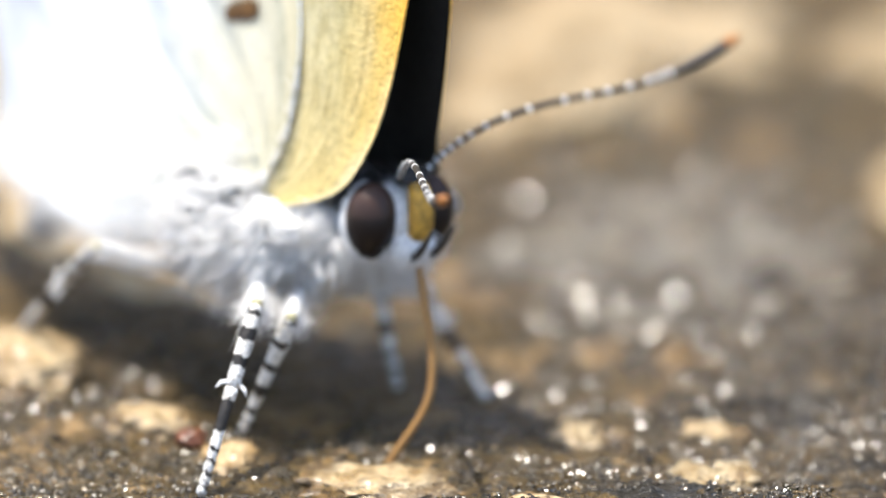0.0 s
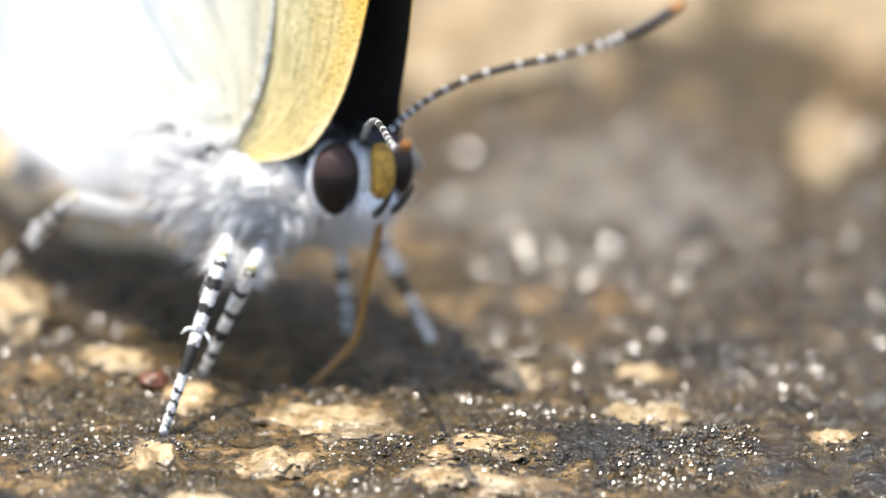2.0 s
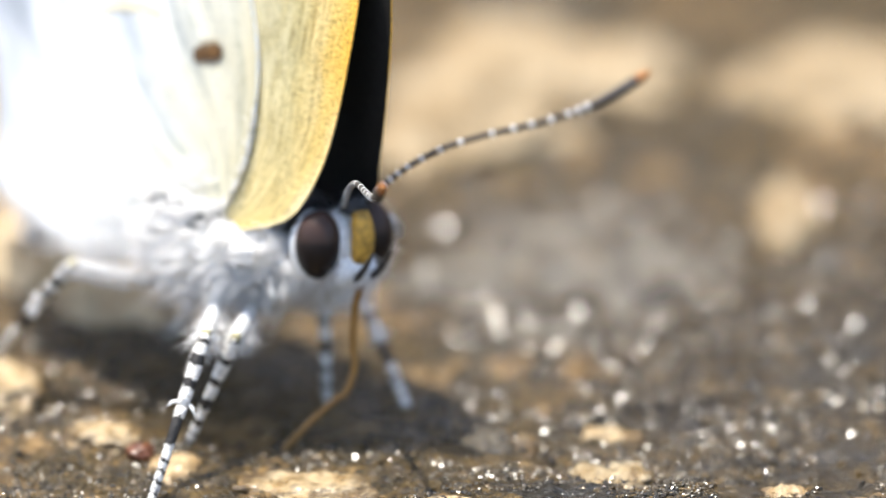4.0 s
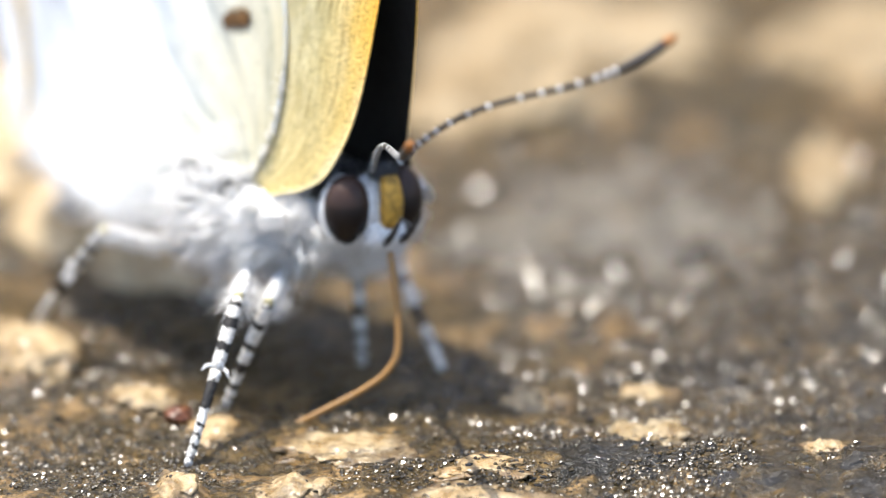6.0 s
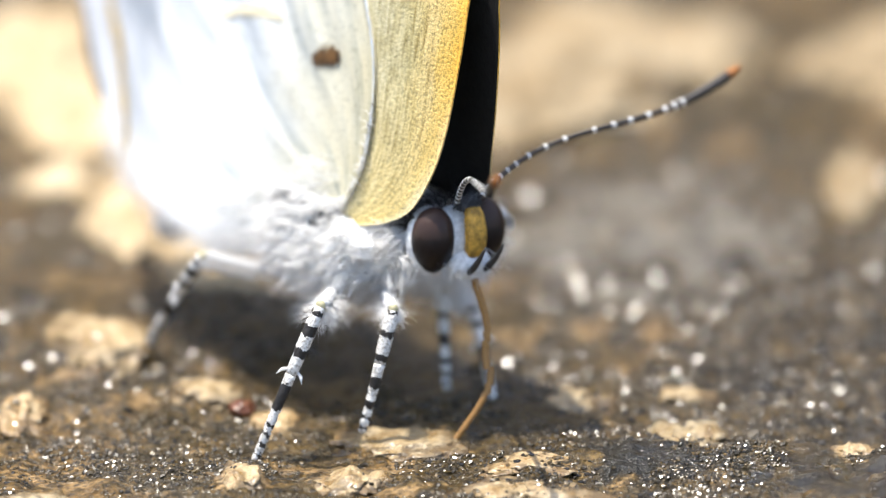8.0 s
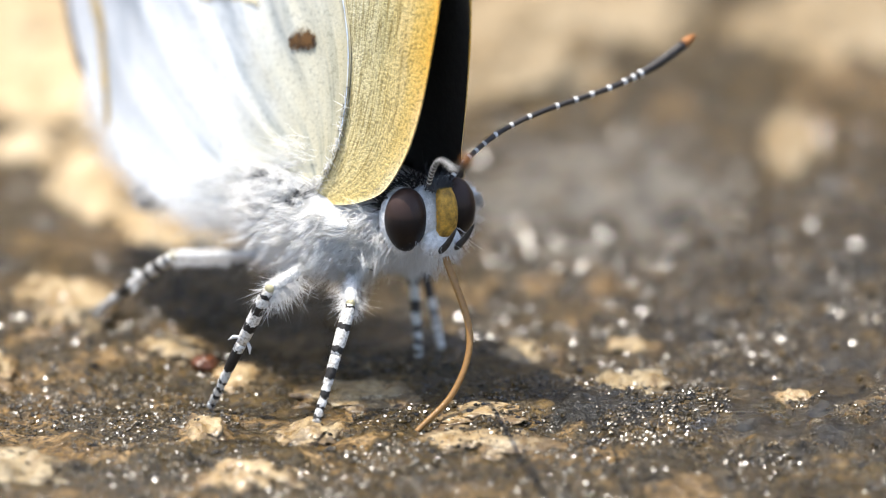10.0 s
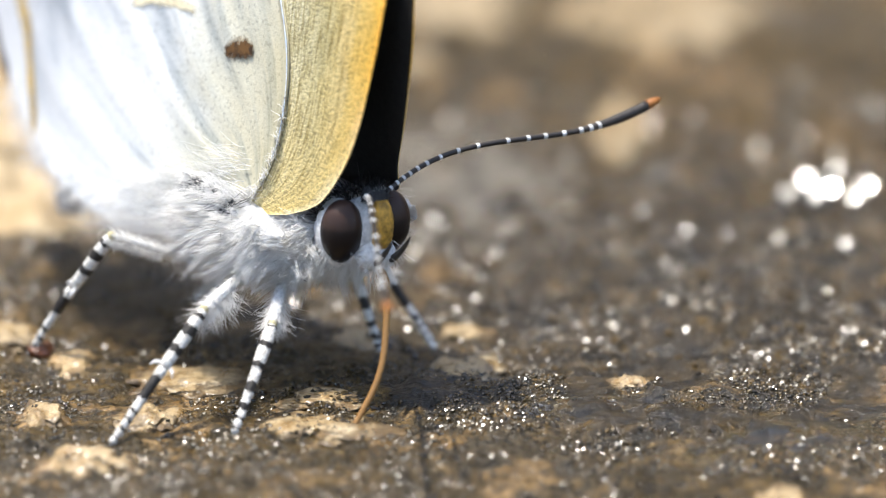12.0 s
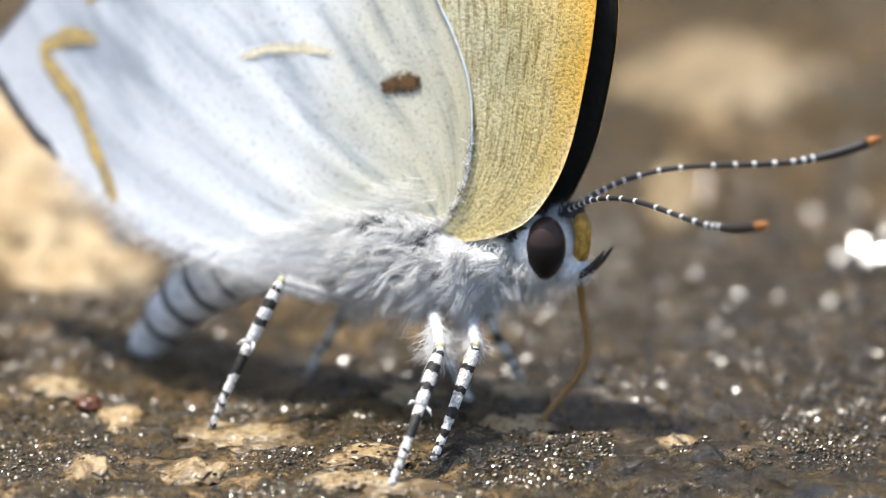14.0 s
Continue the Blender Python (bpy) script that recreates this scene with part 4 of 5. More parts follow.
def head_parts():
    head = part("head", ellipsoid((-0.16, 0, -0.02), (0.46, 0.58, 0.56), rough=0.03), WHITE_SCALES, butterfly, "white scaled head")
    for s in (-1, 1):
        rim = part("eye_rim", ellipsoid((-0.28, 0.47 * s, -0.07), (0.47, 0.41, 0.62), rough=0.02, size=0.08), WHITE_SCALES, head, "white rim round the eye")
        bm = ellipsoid((-0.10, 0.545 * s, 0.01), (0.37, 0.40, 0.585), seg=40, rings=28)
        for v in bm.verts:
            if v.co.z < -0.2:
                v.co.x *= 1 - 0.25 * ((-v.co.z - 0.2) / 0.32)
        ring = np.random.default_rng(20).uniform(0, 2 * math.pi, 260)
        wide = np.random.default_rng(21).uniform(0.86, 1.0, 260)
        at = np.stack([-0.24 + 0.45 * wide * np.cos(ring), s * (0.46 + 0.42 * np.sqrt(1 - wide ** 2)), -0.03 + 0.61 * wide * np.sin(ring)], 1)
        hairs("rim_hair", at, at - np.array((0.05, s * 0.2, 0)) + np.random.default_rng(22).normal(size=at.shape) * 0.2, np.full(260, 0.06), 0.006, WHITE_FUR, rim, droop=0.0, label="short white hairs", seed=14)
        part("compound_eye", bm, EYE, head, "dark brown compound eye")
        palp = part("palp", tube(bow((0.38, 0.16 * s, -0.55), (0.66, 0.20 * s, -0.38), (0.92, 0.20 * s, 0.04), 10), [0.05, 0.06, 0.065, 0.065, 0.06, 0.055, 0.05, 0.042, 0.034, 0.025, 0.010], 8), PALP, head, "dark palp edged with white")
    bm = bmesh.new()
    bmesh.ops.create_cube(bm, size=1)
    bmesh.ops.subdivide_edges(bm, edges=bm.edges[:], cuts=6, use_grid_fill=True)
    for v in bm.verts:
        x, y, z = v.co
        w = 0.195 * (1 - 0.35 * max(0, z * 2) ** 2 - 0.15 * max(0, -z * 2) ** 2)
        v.co = Vector((0.40 + 0.13 * x * 2 * (1 - 0.5 * (y * 2) ** 2) - 0.10 * (z * 2) ** 2 - 0.05 * z, y * 2 * w, 0.16 + z * 0.86))
        v.co += Vector((0.02, 0, 0)) * noise.noise(v.co * 14)
    part("forehead_plate", bm, YELLOW, head, "yellow scaled forehead plate")
    part("face", ellipsoid((0.20, 0, -0.43), (0.30, 0.40, 0.30), rough=0.03), WHITE_SCALES, head, "white scaled lower face")
    rng = np.random.default_rng(4)
    n = 260
    roots = np.stack([rng.uniform(-0.05, 0.3, n), rng.uniform(-0.22, 0.22, n), rng.uniform(0.5, 0.62, n)], 1)
    ways = np.stack([rng.normal(0.2, 0.3, n), rng.normal(0, 0.3, n), rng.normal(0.9, 0.2, n)], 1)
    hairs("crest", roots, ways, rng.uniform(0.12, 0.3, n), 0.012, GREY_FUR, head, label="dark grey crest of hairs", seed=6)
    n = 700
    d = rng.normal(size=(n, 3))
    d /= np.linalg.norm(d, axis=1, keepdims=True)
    d[:, 2] = -np.abs(d[:, 2])
    roots = np.array((-0.35, 0, -0.1)) + d * np.array((0.5, 0.7, 0.6))
    hairs("beard", roots, d + np.array((-0.5, 0, -0.6)) + rng.normal(size=(n, 3)) * 0.2, rng.uniform(0.2, 0.5, n), 0.011, WHITE_FUR, head, label="white hair under the head", seed=7)
    n = 500
    roots = np.stack([rng.uniform(-0.75, -0.35, n), rng.uniform(-0.75, 0.75, n), rng.uniform(0.05, 0.62, n)], 1)
    ways = np.stack([rng.normal(-0.5, 0.3, n), np.sign(roots[:, 1]) * rng.uniform(0.1, 0.8, n), rng.normal(0.5, 0.3, n)], 1)
    hairs("collar", roots, ways, rng.uniform(0.15, 0.4, n), 0.014, DARK_FUR, head, label="black hair collar behind the head", seed=12)
    n = 240
    d = rng.normal(size=(n, 3))
    d /= np.linalg.norm(d, axis=1, keepdims=True)
    d[:, 2] = -np.abs(d[:, 2])
    roots = np.array((0.20, 0, -0.40)) + d * np.array((0.28, 0.38, 0.28))
    hairs("face_hair", roots, d + rng.normal(size=(n, 3)) * 0.3, rng.uniform(0.08, 0.22, n), 0.008, WHITE_FUR, head, label="short white face hair", seed=13)
    return head


ASHEN = plain("ash_grey_scales", (0.74, 0.74, 0.74), 0.6, 0.25, 0.45)
PALE_SKIN = fur_material("pale_thorax_skin", (0.88, 0.885, 0.89))
PALP = plain("dark_palp_scales", (0.045, 0.04, 0.035), 0.6, 0.08, 0.5)
DARK_BAND = plain("dark_grey_band", (0.07, 0.07, 0.075), 0.6, 0.2, 0.5)
ABDOMEN = body_parts()
head_parts()


# ---- antennae: the base at the origin, the tip along x ----
def build_antenna(label):
    length, bm = 5.8, bmesh.new()
    line = [Vector((length * t, 0, 0.80 * math.sin(math.pi * t) * (1 - t) ** 1.7 - 0.16 * math.sin(math.pi * t) * t + 0.6 * max(0, t - 0.7) ** 1.5)) for t in (i / 60 for i in range(61))]
    club = lambda t: 0.046 + 0.008 * t + 0.040 * max(0, min(1, (t - 0.72) / 0.12))
    ob = part("antenna", tube(line[:58], [club(i / 60) for i in range(58)], 10, bm), ANTENNA, butterfly, label)
    part("antenna_tip", tube(line[57:], [0.092, 0.086, 0.074, 0.035], 10), ORANGE, ob, "orange antenna tip")
    for t in (0.02, 0.045, 0.07, 0.095, 0.125, 0.16, 0.21, 0.275, 0.345, 0.45, 0.52, 0.58, 0.645, 0.705, 0.74, 0.77):
        i = t * 60
        p = line[int(i)].lerp(line[int(i) + 1], i - int(i))
        w = (line[int(i) + 1] - line[int(i)]).normalized()
        r, wide = club(t) + 0.004 + 0.004 * t, 0.028 + 0.022 * t - 0.12 * max(0, t - 0.7)
        part("white_ring", tube([p - w * wide, p - w * wide * 0.6, p + w * wide * 0.6, p + w * wide], [r * 0.9, r, r, r * 0.9], 10), WHITE_SCALES, ob)
    return ob


ANTENNA = plain("antenna_scales", (0.03, 0.024, 0.02), 0.5, 0.08, 0.4)
antenna_far = build_antenna("black antenna ringed with white, raised forward")
antenna_near = build_antenna("black antenna ringed with white, feeling about")


# ---- legs: each piece has its joint at the origin and runs along z ----
TIBIA_BANDS = {"front": [0.05, 0.09, 0.40, 0.50, 0.82, 0.94], "middle": [0.08, 0.13, 0.30, 0.44, 0.62, 0.74], "hind": [0.10, 0.15, 0.30, 0.42, 0.58, 0.68]}
TARSUS_BANDS = {"front": [0.18, 0.34, 0.52, 0.62, 0.74, 0.80, 0.88, 0.93], "middle": [0.10, 0.40, 0.54, 0.58, 0.66, 0.69, 0.77, 0.80, 0.88, 0.91], "hind": [0.10, 0.36, 0.55, 0.60, 0.68, 0.72, 0.80, 0.84, 0.92, 0.97]}


def build_leg(kind, femur_length, shin_length):
    femur = part("femur", tube([(0, 0, femur_length * t) for t in (0, 0.1, 0.3, 0.6, 0.85, 0.97, 1.0)], [r * (0.62 if kind == "hind" else 0.92) for r in (0.03, 0.07, 0.11, 0.12, 0.11, 0.095, 0.05)], 12), WHITE_SCALES, butterfly, f"white scaled upper {kind} leg")
    part("knee", ellipsoid((0, 0, femur_length), (0.088, 0.088, 0.08), seg=14, rings=10), KNEE, femur, "yellowish knee")
    rng = np.random.default_rng(int(femur_length * 100))
    n = 700
    a, t = rng.normal(math.pi, 0.55, n), rng.uniform(0.45, 1.0, n)
    roots = np.stack([0.15 * np.cos(a), 0.15 * np.sin(a), t * femur_length], 1)
    ways = np.stack([np.cos(a), np.sin(a), rng.normal(0.5, 0.25, n)], 1)
    hairs("fringe", roots, ways, rng.uniform(0.10, 0.34, n) * {"middle": 1.1, "front": 0.8, "hind": 0.3}[kind], 0.007, WHITE_FUR, femur, droop=0.1, label="white hair fringe", curl=0.35, seed=3)
    n = 520
    a, t = rng.uniform(0, 2 * math.pi, n), rng.uniform(0.05, 1.0, n)
    roots = np.stack([0.10 * np.cos(a), 0.10 * np.sin(a), t * femur_length], 1)
    hairs("scale_hair", roots, np.stack([np.cos(a) * 0.5, np.sin(a) * 0.5, rng.normal(1.0, 0.2, n)], 1), rng.uniform(0.05, 0.15, n), 0.009, WHITE_FUR, femur, droop=0.0, seed=8)
    tl = shin_length * 0.44
    tibia = part("tibia", tube([(0, 0, tl * t) for t in (0, 0.06, 0.3, 0.6, 0.9, 1.0)], [0.065, 0.105, 0.122, 0.122, 0.11, 0.092], 12), TIBIA[kind], butterfly, f"{kind} shin banded black and white")
    for s in (-1, 1) if kind != "front" else ():
        part("spur", tube([(0, 0.07 * s, tl * 0.93), (0.03, 0.18 * s, tl * 0.98), (0.06, 0.24 * s, tl * 1.06)], [0.03, 0.035, 0.006], 6), WHITE_SCALES, tibia, "white spur")
    sl = shin_length - tl
    pts, rad = [], []
    for t in (0, 0.05, 0.2, 0.40, 0.44, 0.48, 0.60, 0.63, 0.66, 0.74, 0.77, 0.80, 0.87, 0.89, 0.91, 0.97, 1.0):
        pts.append((-0.10 * t * t, 0, sl * t))
        rad.append(0.10 - 0.025 * t - (0.018 if t in (0.44, 0.63, 0.77, 0.89) else 0) - (0.05 if t == 1.0 else 0))
    tarsus = part("tarsus", tube(pts, rad, 12), TARSUS[kind], tibia, "foot banded black and white")
    tarsus.location = (0, 0, tl * MM)
    return femur, tibia


KNEE = plain("yellowish_knee_scales", (0.55, 0.50, 0.30), 0.6, 0.08, 0.4)
LEG_SIZES = {"front": (1.80, 2.25), "middle": (2.46, 2.98), "hind": (1.90, 2.95)}
TIBIA = {k: banded(f"{k}_tibia_scales", TIBIA_BANDS[k], b * 0.44) for k, (a, b) in LEG_SIZES.items()}
TARSUS = {k: banded(f"{k}_tarsus_scales", TARSUS_BANDS[k], b * 0.56) for k, (a, b) in LEG_SIZES.items()}
POLES = {"front": (0.29, -0.04, 0.44), "middle": (0.34, -0.15, 0.41), "hind": (-0.21, -0.39, 0.08)}
legs = {(k, s): build_leg(k, *LEG_SIZES[k]) for s in (-1, 1) for k in HIPS}


# ---- proboscis: a chain of short stiff pieces ----
SIP_PIECES, SIP_STEP = 28, 0.16
sip_parts = []
for k in range(SIP_PIECES):
    r = 0.068 - 0.0008 * k
    bm = tube([(0, 0, -0.012), (0, 0, SIP_STEP * 0.5), (0, 0, SIP_STEP + 0.012)], [r, r, r], 12, caps=False)
    sip_parts.append(part("proboscis_piece", bm, AMBER, butterfly, "amber drinking tube" if k == 0 else ""))


# ---- movement ----
BODY_ROWS = [  # seconds, head centre (mm), turn about x, y, z (degrees)
    (0.0, (-3.71, -6.21, 3.40), (-1.4, -2.6, -48.5)),
    (0.5, (-3.54, -6.21, 3.41), (-1.5, -2.2, -48.9)),
    (1.0, (-3.57, -6.21, 3.40), (-1.5, -1.9, -49.1)),
    (1.5, (-3.54, -6.31, 3.35), (-1.5, -1.8, -49.2)),
    (2.0, (-3.51, -6.27, 3.37), (-1.6, -1.5, -49.3)),
    (2.5, (-3.51, -6.24, 3.39), (-1.6, -1.3, -49.5)),
    (2.7, (-3.48, -6.19, 3.41), (-1.7, -1.3, -49.5)),
    (4.8, (-3.36, -6.03, 3.49), (-2.0, -0.7, -50.8)),
    (5.0, (-3.43, -6.09, 3.46), (-1.9, -0.9, -50.6)),
    (5.5, (-3.41, -6.07, 3.47), (-2.0, -0.8, -50.9)),
    (6.0, (-3.47, -6.13, 3.44), (-2.0, -0.9, -51.1)),
    (6.5, (-3.73, -6.35, 3.33), (-1.9, -1.0, -51.3)),
    (6.6, (-3.60, -6.43, 3.32), (-1.4, -1.3, -51.0)),
    (7.0, (-3.41, -6.38, 3.44), (-0.3, -1.8, -50.7)),
    (7.2, (-3.21, -6.55, 3.42), (-0.3, -1.9, -50.6)),
    (9.3, (-2.75, -8.40, 3.51), (-0.5, 0.7, -50.9)),
    (9.5, (-2.65, -8.50, 3.49), (-0.5, 0.7, -51.0)),
    (10.0, (-2.59, -8.76, 3.46), (-0.4, 0.3, -50.7)),
    (10.5, (-1.81, -9.30, 3.31), (-0.5, 1.3, -49.6)),
    (11.0, (-0.84, -9.58, 3.25), (-1.0, 1.8, -50.2)),
    (11.5, (-0.84, -9.64, 3.26), (-1.2, 1.7, -50.5)),
    (12.0, (-0.83, -9.65, 3.26), (-1.3, 1.4, -50.2)),
    (12.5, (-0.19, -8.75, 3.40), (-1.0, 2.2, -40.4)),
    (13.0, (1.08, -7.71, 3.49), (-1.1, -0.2, -28.9)),
    (13.5, (1.14, -7.32, 3.48), (-1.1, -0.7, -23.8)),
    (14.0, (1.77, -7.43, 3.39), (-2.0, 0.4, -25.4)),
]
SIP_ROWS = [  # seconds, two bends and the tip of the proboscis in the body's space (mm)
    (0.0, (0.68, -0.03, -1.72), (0.84, -0.21, -2.60), (0.65, -0.77, -3.46)),
    (0.3, (0.44, -0.04, -1.64), (0.52, -0.11, -2.66), (0.45, -0.29, -3.43)),
    (0.5, (0.76, 0.15, -1.81), (0.79, -0.06, -2.73), (0.20, -0.92, -3.44)),
    (0.7, (0.61, 0.06, -1.93), (0.57, -0.15, -2.95), (0.32, -0.41, -3.43)),
    (0.9, (0.83, 0.03, -1.70), (0.95, -0.31, -2.56), (0.43, -1.38, -3.46)),
    (1.0, (0.70, 0.13, -1.38), (0.81, -0.11, -2.30), (-0.36, -1.58, -2.49)),
    (1.2, (0.59, -0.04, -1.53), (0.75, -0.29, -2.63), (0.13, -1.33, -3.43)),
    (1.5, (0.42, -0.36, -1.96), (0.44, -0.68, -3.04), (-0.20, -1.50, -3.39)),
    (1.7, (0.79, -0.59, -1.70), (1.09, -1.37, -2.77), (0.71, -2.67, -3.46)),
    (2.0, (0.15, -0.07, -1.76), (-0.07, -0.10, -2.68), (-0.54, -0.41, -3.37)),
    (2.3, (0.74, 0.10, -1.53), (0.93, -0.03, -2.41), (0.51, -0.67, -2.74)),
    (2.5, (0.40, -0.23, -2.04), (0.42, -0.30, -2.95), (0.18, -0.51, -3.41)),
    (2.7, (0.16, 0.07, -1.12), (0.27, 0.10, -2.48), (-0.09, -0.29, -3.42)),
    (5.0, (0.10, -0.03, -1.36), (-0.06, -0.10, -2.41), (-0.70, -0.86, -3.48)),
    (5.5, (0.24, -0.20, -2.15), (-0.18, -0.51, -3.00), (-0.80, -1.02, -3.50)),
    (6.0, (0.70, -0.09, -1.76), (0.79, -0.41, -2.61), (-0.00, -1.88, -3.51)),
    (6.5, (0.72, 0.22, -1.79), (0.72, 0.05, -2.72), (0.23, -0.64, -3.36)),
    (6.8, (0.43, 0.07, -1.81), (0.34, 0.04, -2.66), (-0.06, -0.38, -3.39)),
    (7.0, (0.93, 0.21, -1.81), (0.96, 0.04, -2.25), (0.91, -0.15, -2.53)),
    (7.2, (0.45, 0.15, -1.49), (0.46, 0.06, -2.54), (0.14, -0.43, -3.43)),
    (9.3, (1.13, -0.16, -1.93), (1.57, -0.59, -2.90), (1.55, -1.37, -3.50)),
    (9.5, (1.10, -0.20, -1.89), (1.57, -0.65, -2.94), (1.53, -1.43, -3.48)),
    (10.0, (1.13, -0.06, -1.90), (1.39, -0.59, -2.79), (1.29, -1.40, -3.46)),
    (10.3, (1.15, -0.25, -2.02), (1.52, -0.76, -2.82), (1.53, -1.48, -3.35)),
    (10.5, (0.81, -0.13, -1.45), (1.16, -0.51, -2.42), (0.97, -1.43, -3.30)),
    (11.0, (-0.29, 0.23, -1.40), (-0.68, 0.59, -2.47), (-1.32, 0.59, -3.29)),
    (11.3, (0.43, 0.19, -1.11), (0.43, -0.16, -2.44), (-0.42, -1.30, -3.30)),
    (11.5, (0.68, -0.28, -1.02), (1.12, -0.84, -2.16), (0.34, -2.74, -3.31)),
    (12.0, (0.73, -0.16, -0.90), (1.25, -0.66, -2.18), (1.37, -1.45, -3.26)),
    (12.3, (0.72, -0.30, -1.01), (1.35, -0.75, -2.26), (1.56, -1.44, -3.32)),
    (12.5, (0.47, 0.78, -1.73), (0.15, 1.28, -2.61), (-0.22, 1.62, -3.38)),
    (12.8, (1.08, 0.85, -1.34), (1.13, 1.11, -2.46), (0.81, 1.10, -3.42)),
    (13.0, (0.46, 0.41, -1.22), (0.63, 0.62, -2.46), (0.31, 0.57, -3.48)),
    (13.2, (0.15, -0.19, -0.98), (0.31, -0.50, -2.23), (-1.21, -1.34, -2.52)),
    (13.5, (-0.05, 0.74, -1.43), (-0.48, 1.36, -2.56), (-1.00, 1.84, -3.44)),
    (13.8, (1.60, 0.49, -0.92), (1.86, 0.32, -1.90), (1.62, -0.25, -3.44)),
    (14.0, (0.35, 0.16, -1.15), (0.44, 0.18, -2.19), (-0.27, -0.25, -3.40)),
]
# the way the abdomen points: seconds, degrees aside, degrees up
ABDOMEN_ROWS = [(0, 6, -16), (12.2, 6, -16), (12.8, 14, -34), (13.2, 2, -38), (13.5, 10, -37), (14, 6, -31)]
# where each foot stands: seconds, x, y, and how high it is lifted (mm)
FEET_ROWS = {
    ("middle", -1): [(0, -6.55, -9.1, 0), (7.0, -6.55, -9.1, 0), (9.3, -6.65, -9.15, 0), (10.2, -6.65, -9.15, 0), (10.5, -5.65, -11.9, 0), (10.8, -5.41, -12.4, 0), (12.5, -5.40, -12.4, 0), (12.65, -4.6, -11.6, 0.5), (12.8, -3.98, -10.9, 0), (13.3, -3.98, -10.9, 0), (13.4, -2.6, -11.0, 0.4), (13.5, -1.70, -10.5, 0), (13.7, -1.23, -11.9, 0), (14, -1.23, -12.05, 0)],
    ("front", -1): [(0, -6.05, -6.75, 0), (7.0, -6.05, -6.6, 0), (7.2, -4.76, -7.4, 0.2), (9.3, -4.65, -10.8, 0), (10.2, -4.65, -10.8, 0), (10.5, -4.35, -10.9, 0), (10.7, -4.0, -11.3, 0), (11.0, -3.2, -12.1, 0), (12.2, -3.2, -12.1, 0), (12.5, -2.85, -9.5, 0), (12.8, -0.5, -10.5, 0), (14, -0.49, -10.3, 0)],
    ("hind", -1): [(0, -9.6, -2.8, 0), (7.0, -9.4, -2.6, 0), (7.2, -8.6, -3.2, 0), (9.3, -8.94, -4.4, 0), (10.2, -8.94, -4.4, 0), (10.35, -8.0, -5.6, 0.3), (10.5, -6.58, -6.65, 0), (11.0, -6.98, -7.0, 0), (12.6, -7.1, -7.15, 0), (13.0, -5.9, -5.2, 0.4), (13.2, -4.7, -7.6, 0), (13.5, -4.45, -8.4, 0), (14, -4.6, -8.4, 0)],
    ("middle", 1): [(0, -2.38, -4.0, 0), (6.6, -2.42, -4.0, 0), (7.0, -2.48, -5.6, 0), (10.2, -2.48, -5.65, 0), (10.35, -1.2, -6.2, 0.3), (10.5, -0.55, -7.79, 0), (10.8, 0.42, -6.66, 0), (12.2, 0.42, -6.66, 0), (12.5, -0.07, -6.26, 0), (13.0, 0.09, -5.97, 0), (14, 0.09, -5.97, 0)],
    ("front", 1): [(0, -3.76, -3.87, 0), (6.6, -3.8, -3.9, 0), (9.3, -2.9, -6.2, 0), (10.2, -2.9, -6.2, 0), (10.8, -0.6, -7.2, 0), (12.2, -0.6, -7.2, 0), (12.5, -0.35, -7.5, 0), (13.0, 0.5, -6.5, 0), (13.5, 1.07, -5.23, 0), (14, 1.06, -5.1, 0)],
    ("hind", 1): [(0, -6.6, -0.4, 0), (7.0, -6.6, -0.4, 0), (9.3, -5.6, -1.6, 0), (10.4, -5.6, -1.6, 0), (11.0, -4.0, -3.2, 0), (12.5, -4.0, -3.4, 0), (13.0, -3.1, -4.4, 0), (14, -2.9, -4.3, 0)],
}
# the way each antenna points in the picture's space: seconds, right, up, towards the viewer, twist
FAR_ANTENNA = [(0.0, 5.6, 2.55, -3.3, 0), (2.5, 5.1, 2.36, -2.9, 0), (6.0, 5.0, 2.25, -2.9, 0), (6.6, 4.85, 2.1, -2.8, 0), (7.0, 4.7, 2.25, -2.9, 0), (9.5, 4.4, 2.46, -2.75, 0), (10.0, 4.35, 2.50, -2.75, 0), (11.0, 4.73, 1.80, -2.6, 0), (12.1, 4.9, 1.58, -2.5, 0), (12.2, 5.5, -1.6, 0.5, 0), (12.3, 4.6, -2.1, 2.2, 0), (12.4, 5.0, -2.5, 1.0, 0), (12.5, 4.9, -1.35, 2.2, 0), (12.6, 5.6, -0.2, 0.3, 0), (12.7, 4.1, -2.2, 2.8, 0), (12.8, 5.6, 0.6, 0.3, 0), (13.0, 5.35, 1.82, -0.7, 0), (13.5, 5.2, 2.15, -1.1, 0), (14.0, 5.25, 1.15, -1.3, 0)]
NEAR_ANTENNA = [(0.0, 0.75, -0.45, 5.9, 0), (5.0, 0.8, 0.3, 6.0, 0), (10.5, 0.8, 0.38, 6.0, 0), (11.0, 0.9, -4.9, 3.2, 0), (11.3, 0.7, -4.1, 4.0, 0), (11.5, 0.55, -2.7, 4.9, 0), (11.8, 0.45, -2.3, 5.1, 0), (12.1, 0.35, -1.9, 5.3, 0), (12.5, 0.45, -2.2, 5.1, 0), (12.6, 2.2, -4.1, 3.2, 0), (12.7, 1.5, -4.1, 3.4, 0), (12.8, 2.6, -2.4, 4.2, 0), (13.0, 2.7, -1.55, 4.5, 0), (13.5, 3.0, -0.6, 5.0, 0), (14.0, 3.5, -0.35, 4.6, 0)]


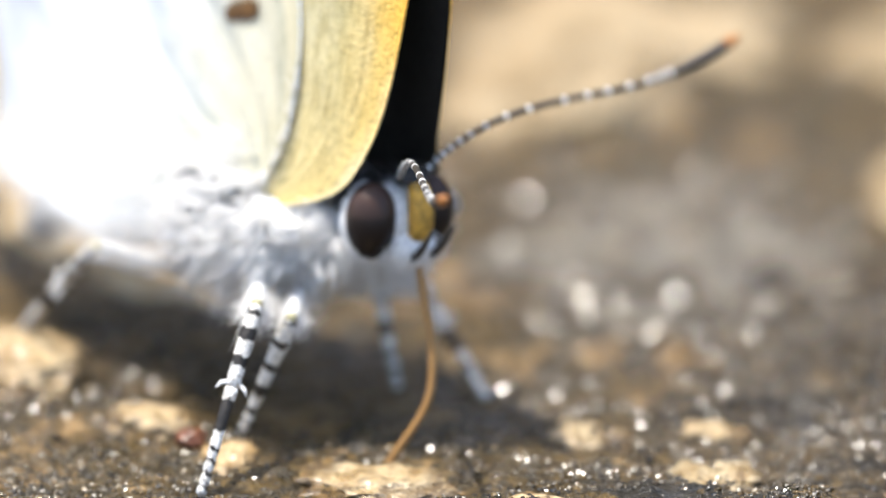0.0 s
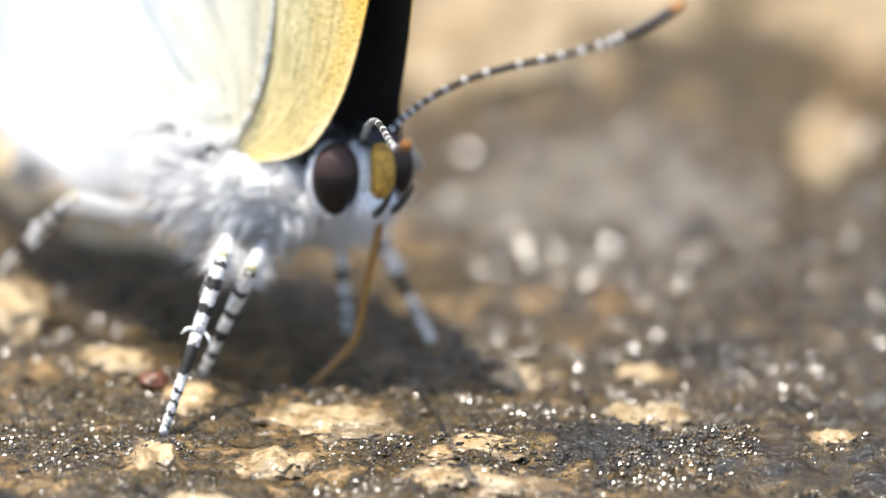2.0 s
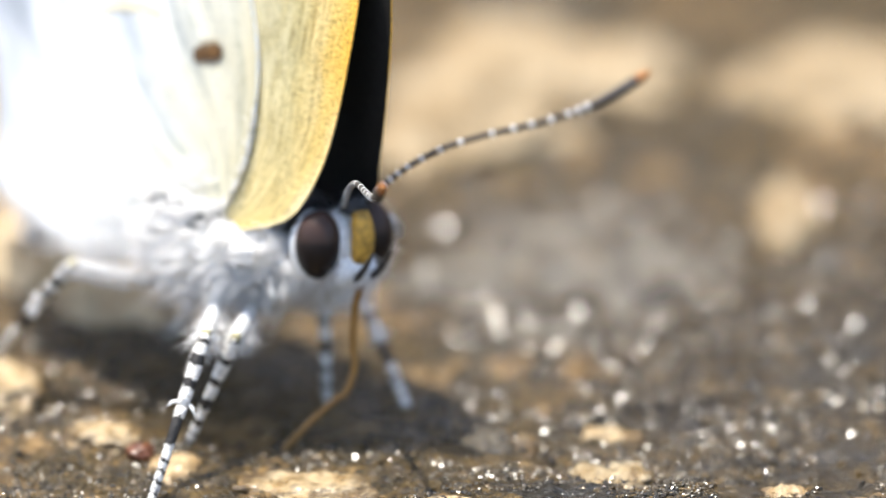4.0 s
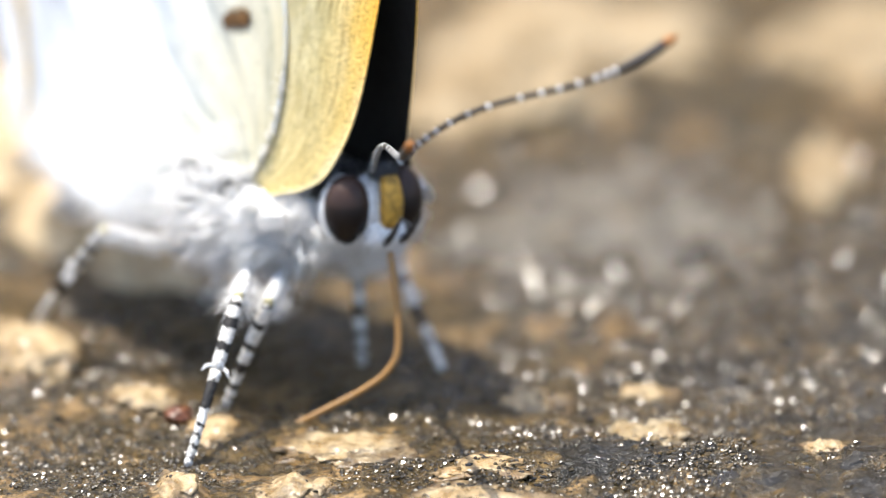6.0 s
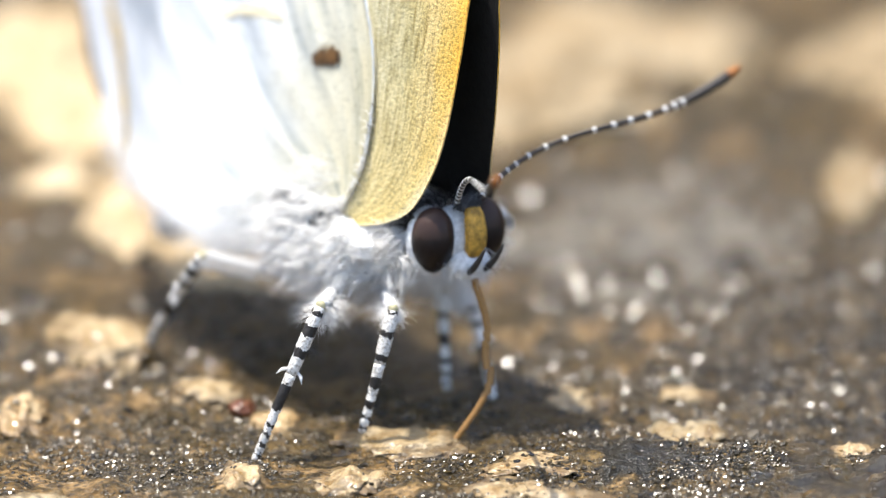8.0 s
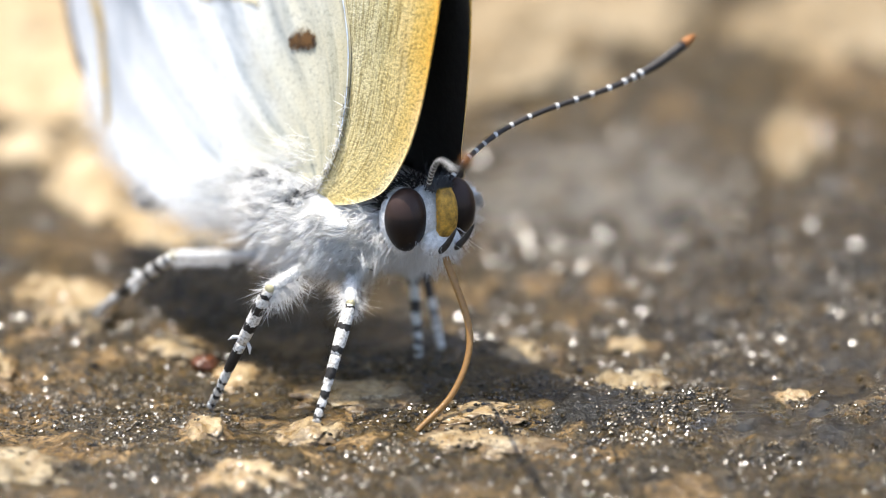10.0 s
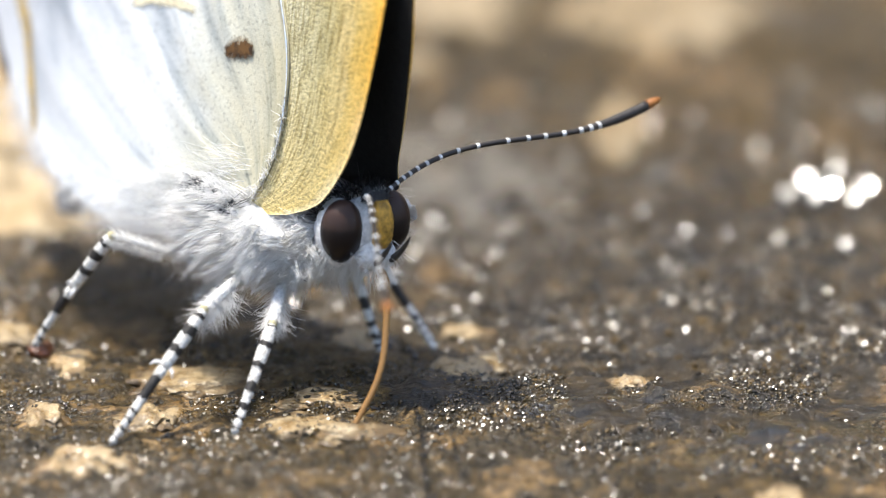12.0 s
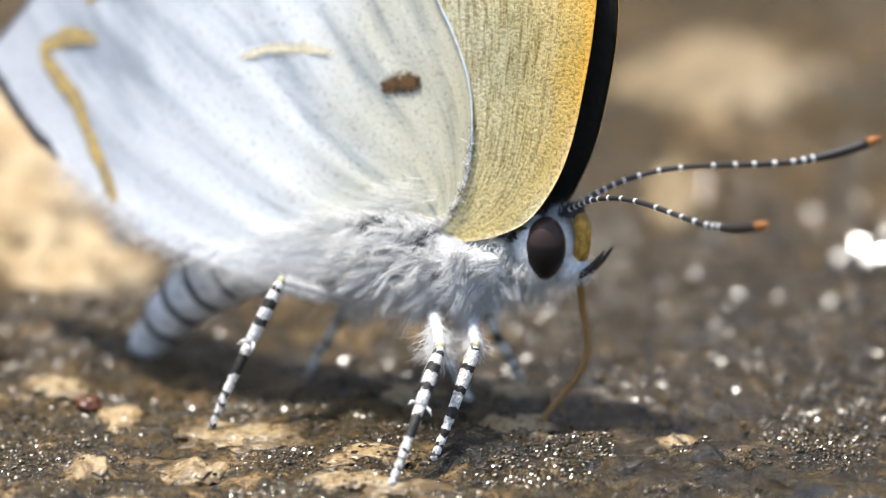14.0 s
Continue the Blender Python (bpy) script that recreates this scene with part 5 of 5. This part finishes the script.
def between(rows, t):
    """The row at t seconds, on straight lines from row to row."""
    for a, b in zip(rows, rows[1:]):
        if t <= b[0]:
            k = 0 if b[0] == a[0] else max(0.0, (t - a[0]) / (b[0] - a[0]))
            k = k * k * (3 - 2 * k)
            return [p + (q - p) * k for p, q in zip(a, b)]
    return list(rows[-1])


def flat(rows):
    return [(r[0], *(v for p in r[1:] for v in p)) for r in rows]


BODY = flat(BODY_ROWS)
SIP = flat(SIP_ROWS)


def body_pose(t):
    r = between(BODY, t)
    return pose(r[1] * MM, r[2] * MM, r[3] * MM, r[4], r[5], r[6])


def aimed(origin, tip, side):
    """A pose at origin whose z axis points at tip and whose x axis leans to side."""
    z = (tip - origin).normalized()
    y = z.cross(side).normalized()
    x = y.cross(z)
    return Matrix.Translation(origin) @ Matrix((x, y, z)).transposed().to_4x4()


def support(x, y):
    """The height of the rock or of the stone that a foot stands on."""
    top = float(height(x, y))
    for sx, sy, rx, ry, h, turn in STONES:
        a = radians(-turn)
        u, v = ((x - sx) * math.cos(a) - (y - sy) * math.sin(a)) / rx, ((x - sx) * math.sin(a) + (y - sy) * math.cos(a)) / ry
        if u * u + v * v < 1:
            top = max(top, float(height(sx, sy)) - 0.85 * h + 1.5 * h * math.sqrt(1 - u * u - v * v))
    return top


def leg_poses(kind, s, t):
    a, b = (v * MM for v in LEG_SIZES[kind])
    r = between(FEET_ROWS[kind, s], t)
    foot = body_pose(t).inverted() @ (Vector((r[1], r[2], support(r[1], r[2]) + 0.06 + r[3])) * MM)
    hip = Vector((HIPS[kind][0], HIPS[kind][1] * -s, HIPS[kind][2])) * MM
    way = foot - hip
    far = min(way.length, (a + b) * 0.995)
    along = (a * a - b * b + far * far) / (2 * far)
    off = math.sqrt(max(a * a - along * along, 0))
    way.normalize()
    pole = Vector((POLES[kind][0], POLES[kind][1] * -s, POLES[kind][2])) if s < 0 or kind == "hind" else Vector((-0.77, 0.64, 0.05))
    pole = (pole - way * pole.dot(way)).normalized()
    knee = hip + way * along + pole * off
    return aimed(hip, knee, Vector((0, 0, 1)) if kind != "front" else Vector((0.2, 0, 1))), aimed(knee, foot, pole)


VIEW = look((0, -0.239, 0.073), (0, 0, 0)).to_3x3()


def antenna_pose(rows, base, t):
    r = between(rows, t)
    way = body_pose(t).to_3x3().inverted() @ (VIEW @ Vector((r[1], r[2], r[3])))
    x = way.normalized()
    y = (body_pose(t).to_3x3().inverted() @ (VIEW @ Vector((0, 1, 0)))).cross(x).normalized()
    return Matrix.Translation(Vector(base) * MM) @ Matrix((x, y, x.cross(y))).transposed().to_4x4()


def sip_poses(t):
    r = between(SIP, t)
    mouth = Vector((0.36, 0.0, -0.70))
    line = [Vector(p) for p in spline([mouth[:], r[1:4], r[4:7], r[7:10]], 60)]
    way = (line[-1] - line[-3]).normalized()
    line += [line[-1] + way * 0.1 * k for k in range(1, 40)]
    out, at, k = [], mouth, 0
    for _ in range(SIP_PIECES):
        while k < len(line) - 1 and (line[k] - at).length < SIP_STEP:
            k += 1
        to = at + (line[k] - at).normalized() * SIP_STEP
        out.append(aimed(at * MM, to * MM, Vector((0, 1, 0))))
        at = to
    return out


def motions():
    walk(butterfly, [(r[0], pose(r[1] * MM, r[2] * MM, r[3] * MM, r[4], r[5], r[6])) for r in BODY])
    times = sorted({0.0, 0.5, 1.0, 1.5, 2.0, 2.5, 4.0, 5.0, 5.5, 6.0, 6.5, 8.0, 14.0, *(r[0] for r in BODY)} | {round(10.2 + 0.1 * k, 1) for k in range(39)})
    for (kind, s), (femur, tibia) in legs.items():
        rows = [(t, *leg_poses(kind, s, t)) for t in times]
        walk(femur, [(t, a) for t, a, b in rows])
        walk(tibia, [(t, b) for t, a, b in rows])
    for ob, rows, base in ((antenna_far, FAR_ANTENNA, (0.16, 0.24, 0.66)), (antenna_near, NEAR_ANTENNA, (0.16, -0.24, 0.66))):
        walk(ob, [(t, antenna_pose(rows, base, t)) for t in times])
    bend = lambda a, b: Matrix.Rotation(radians(-a), 4, "Z") @ Matrix.Rotation(radians(b), 4, "Y")
    rest = bend(14, -32).inverted()
    walk(ABDOMEN, [(t, Matrix.Translation(Vector((-3.8, 0, -0.5)) * MM) @ bend(a, b) @ rest) for t, a, b in ABDOMEN_ROWS])
    chain = [(r[0], sip_poses(r[0])) for r in SIP]
    for k, ob in enumerate(sip_parts):
        walk(ob, [(t, poses[k]) for t, poses in chain])


motions()
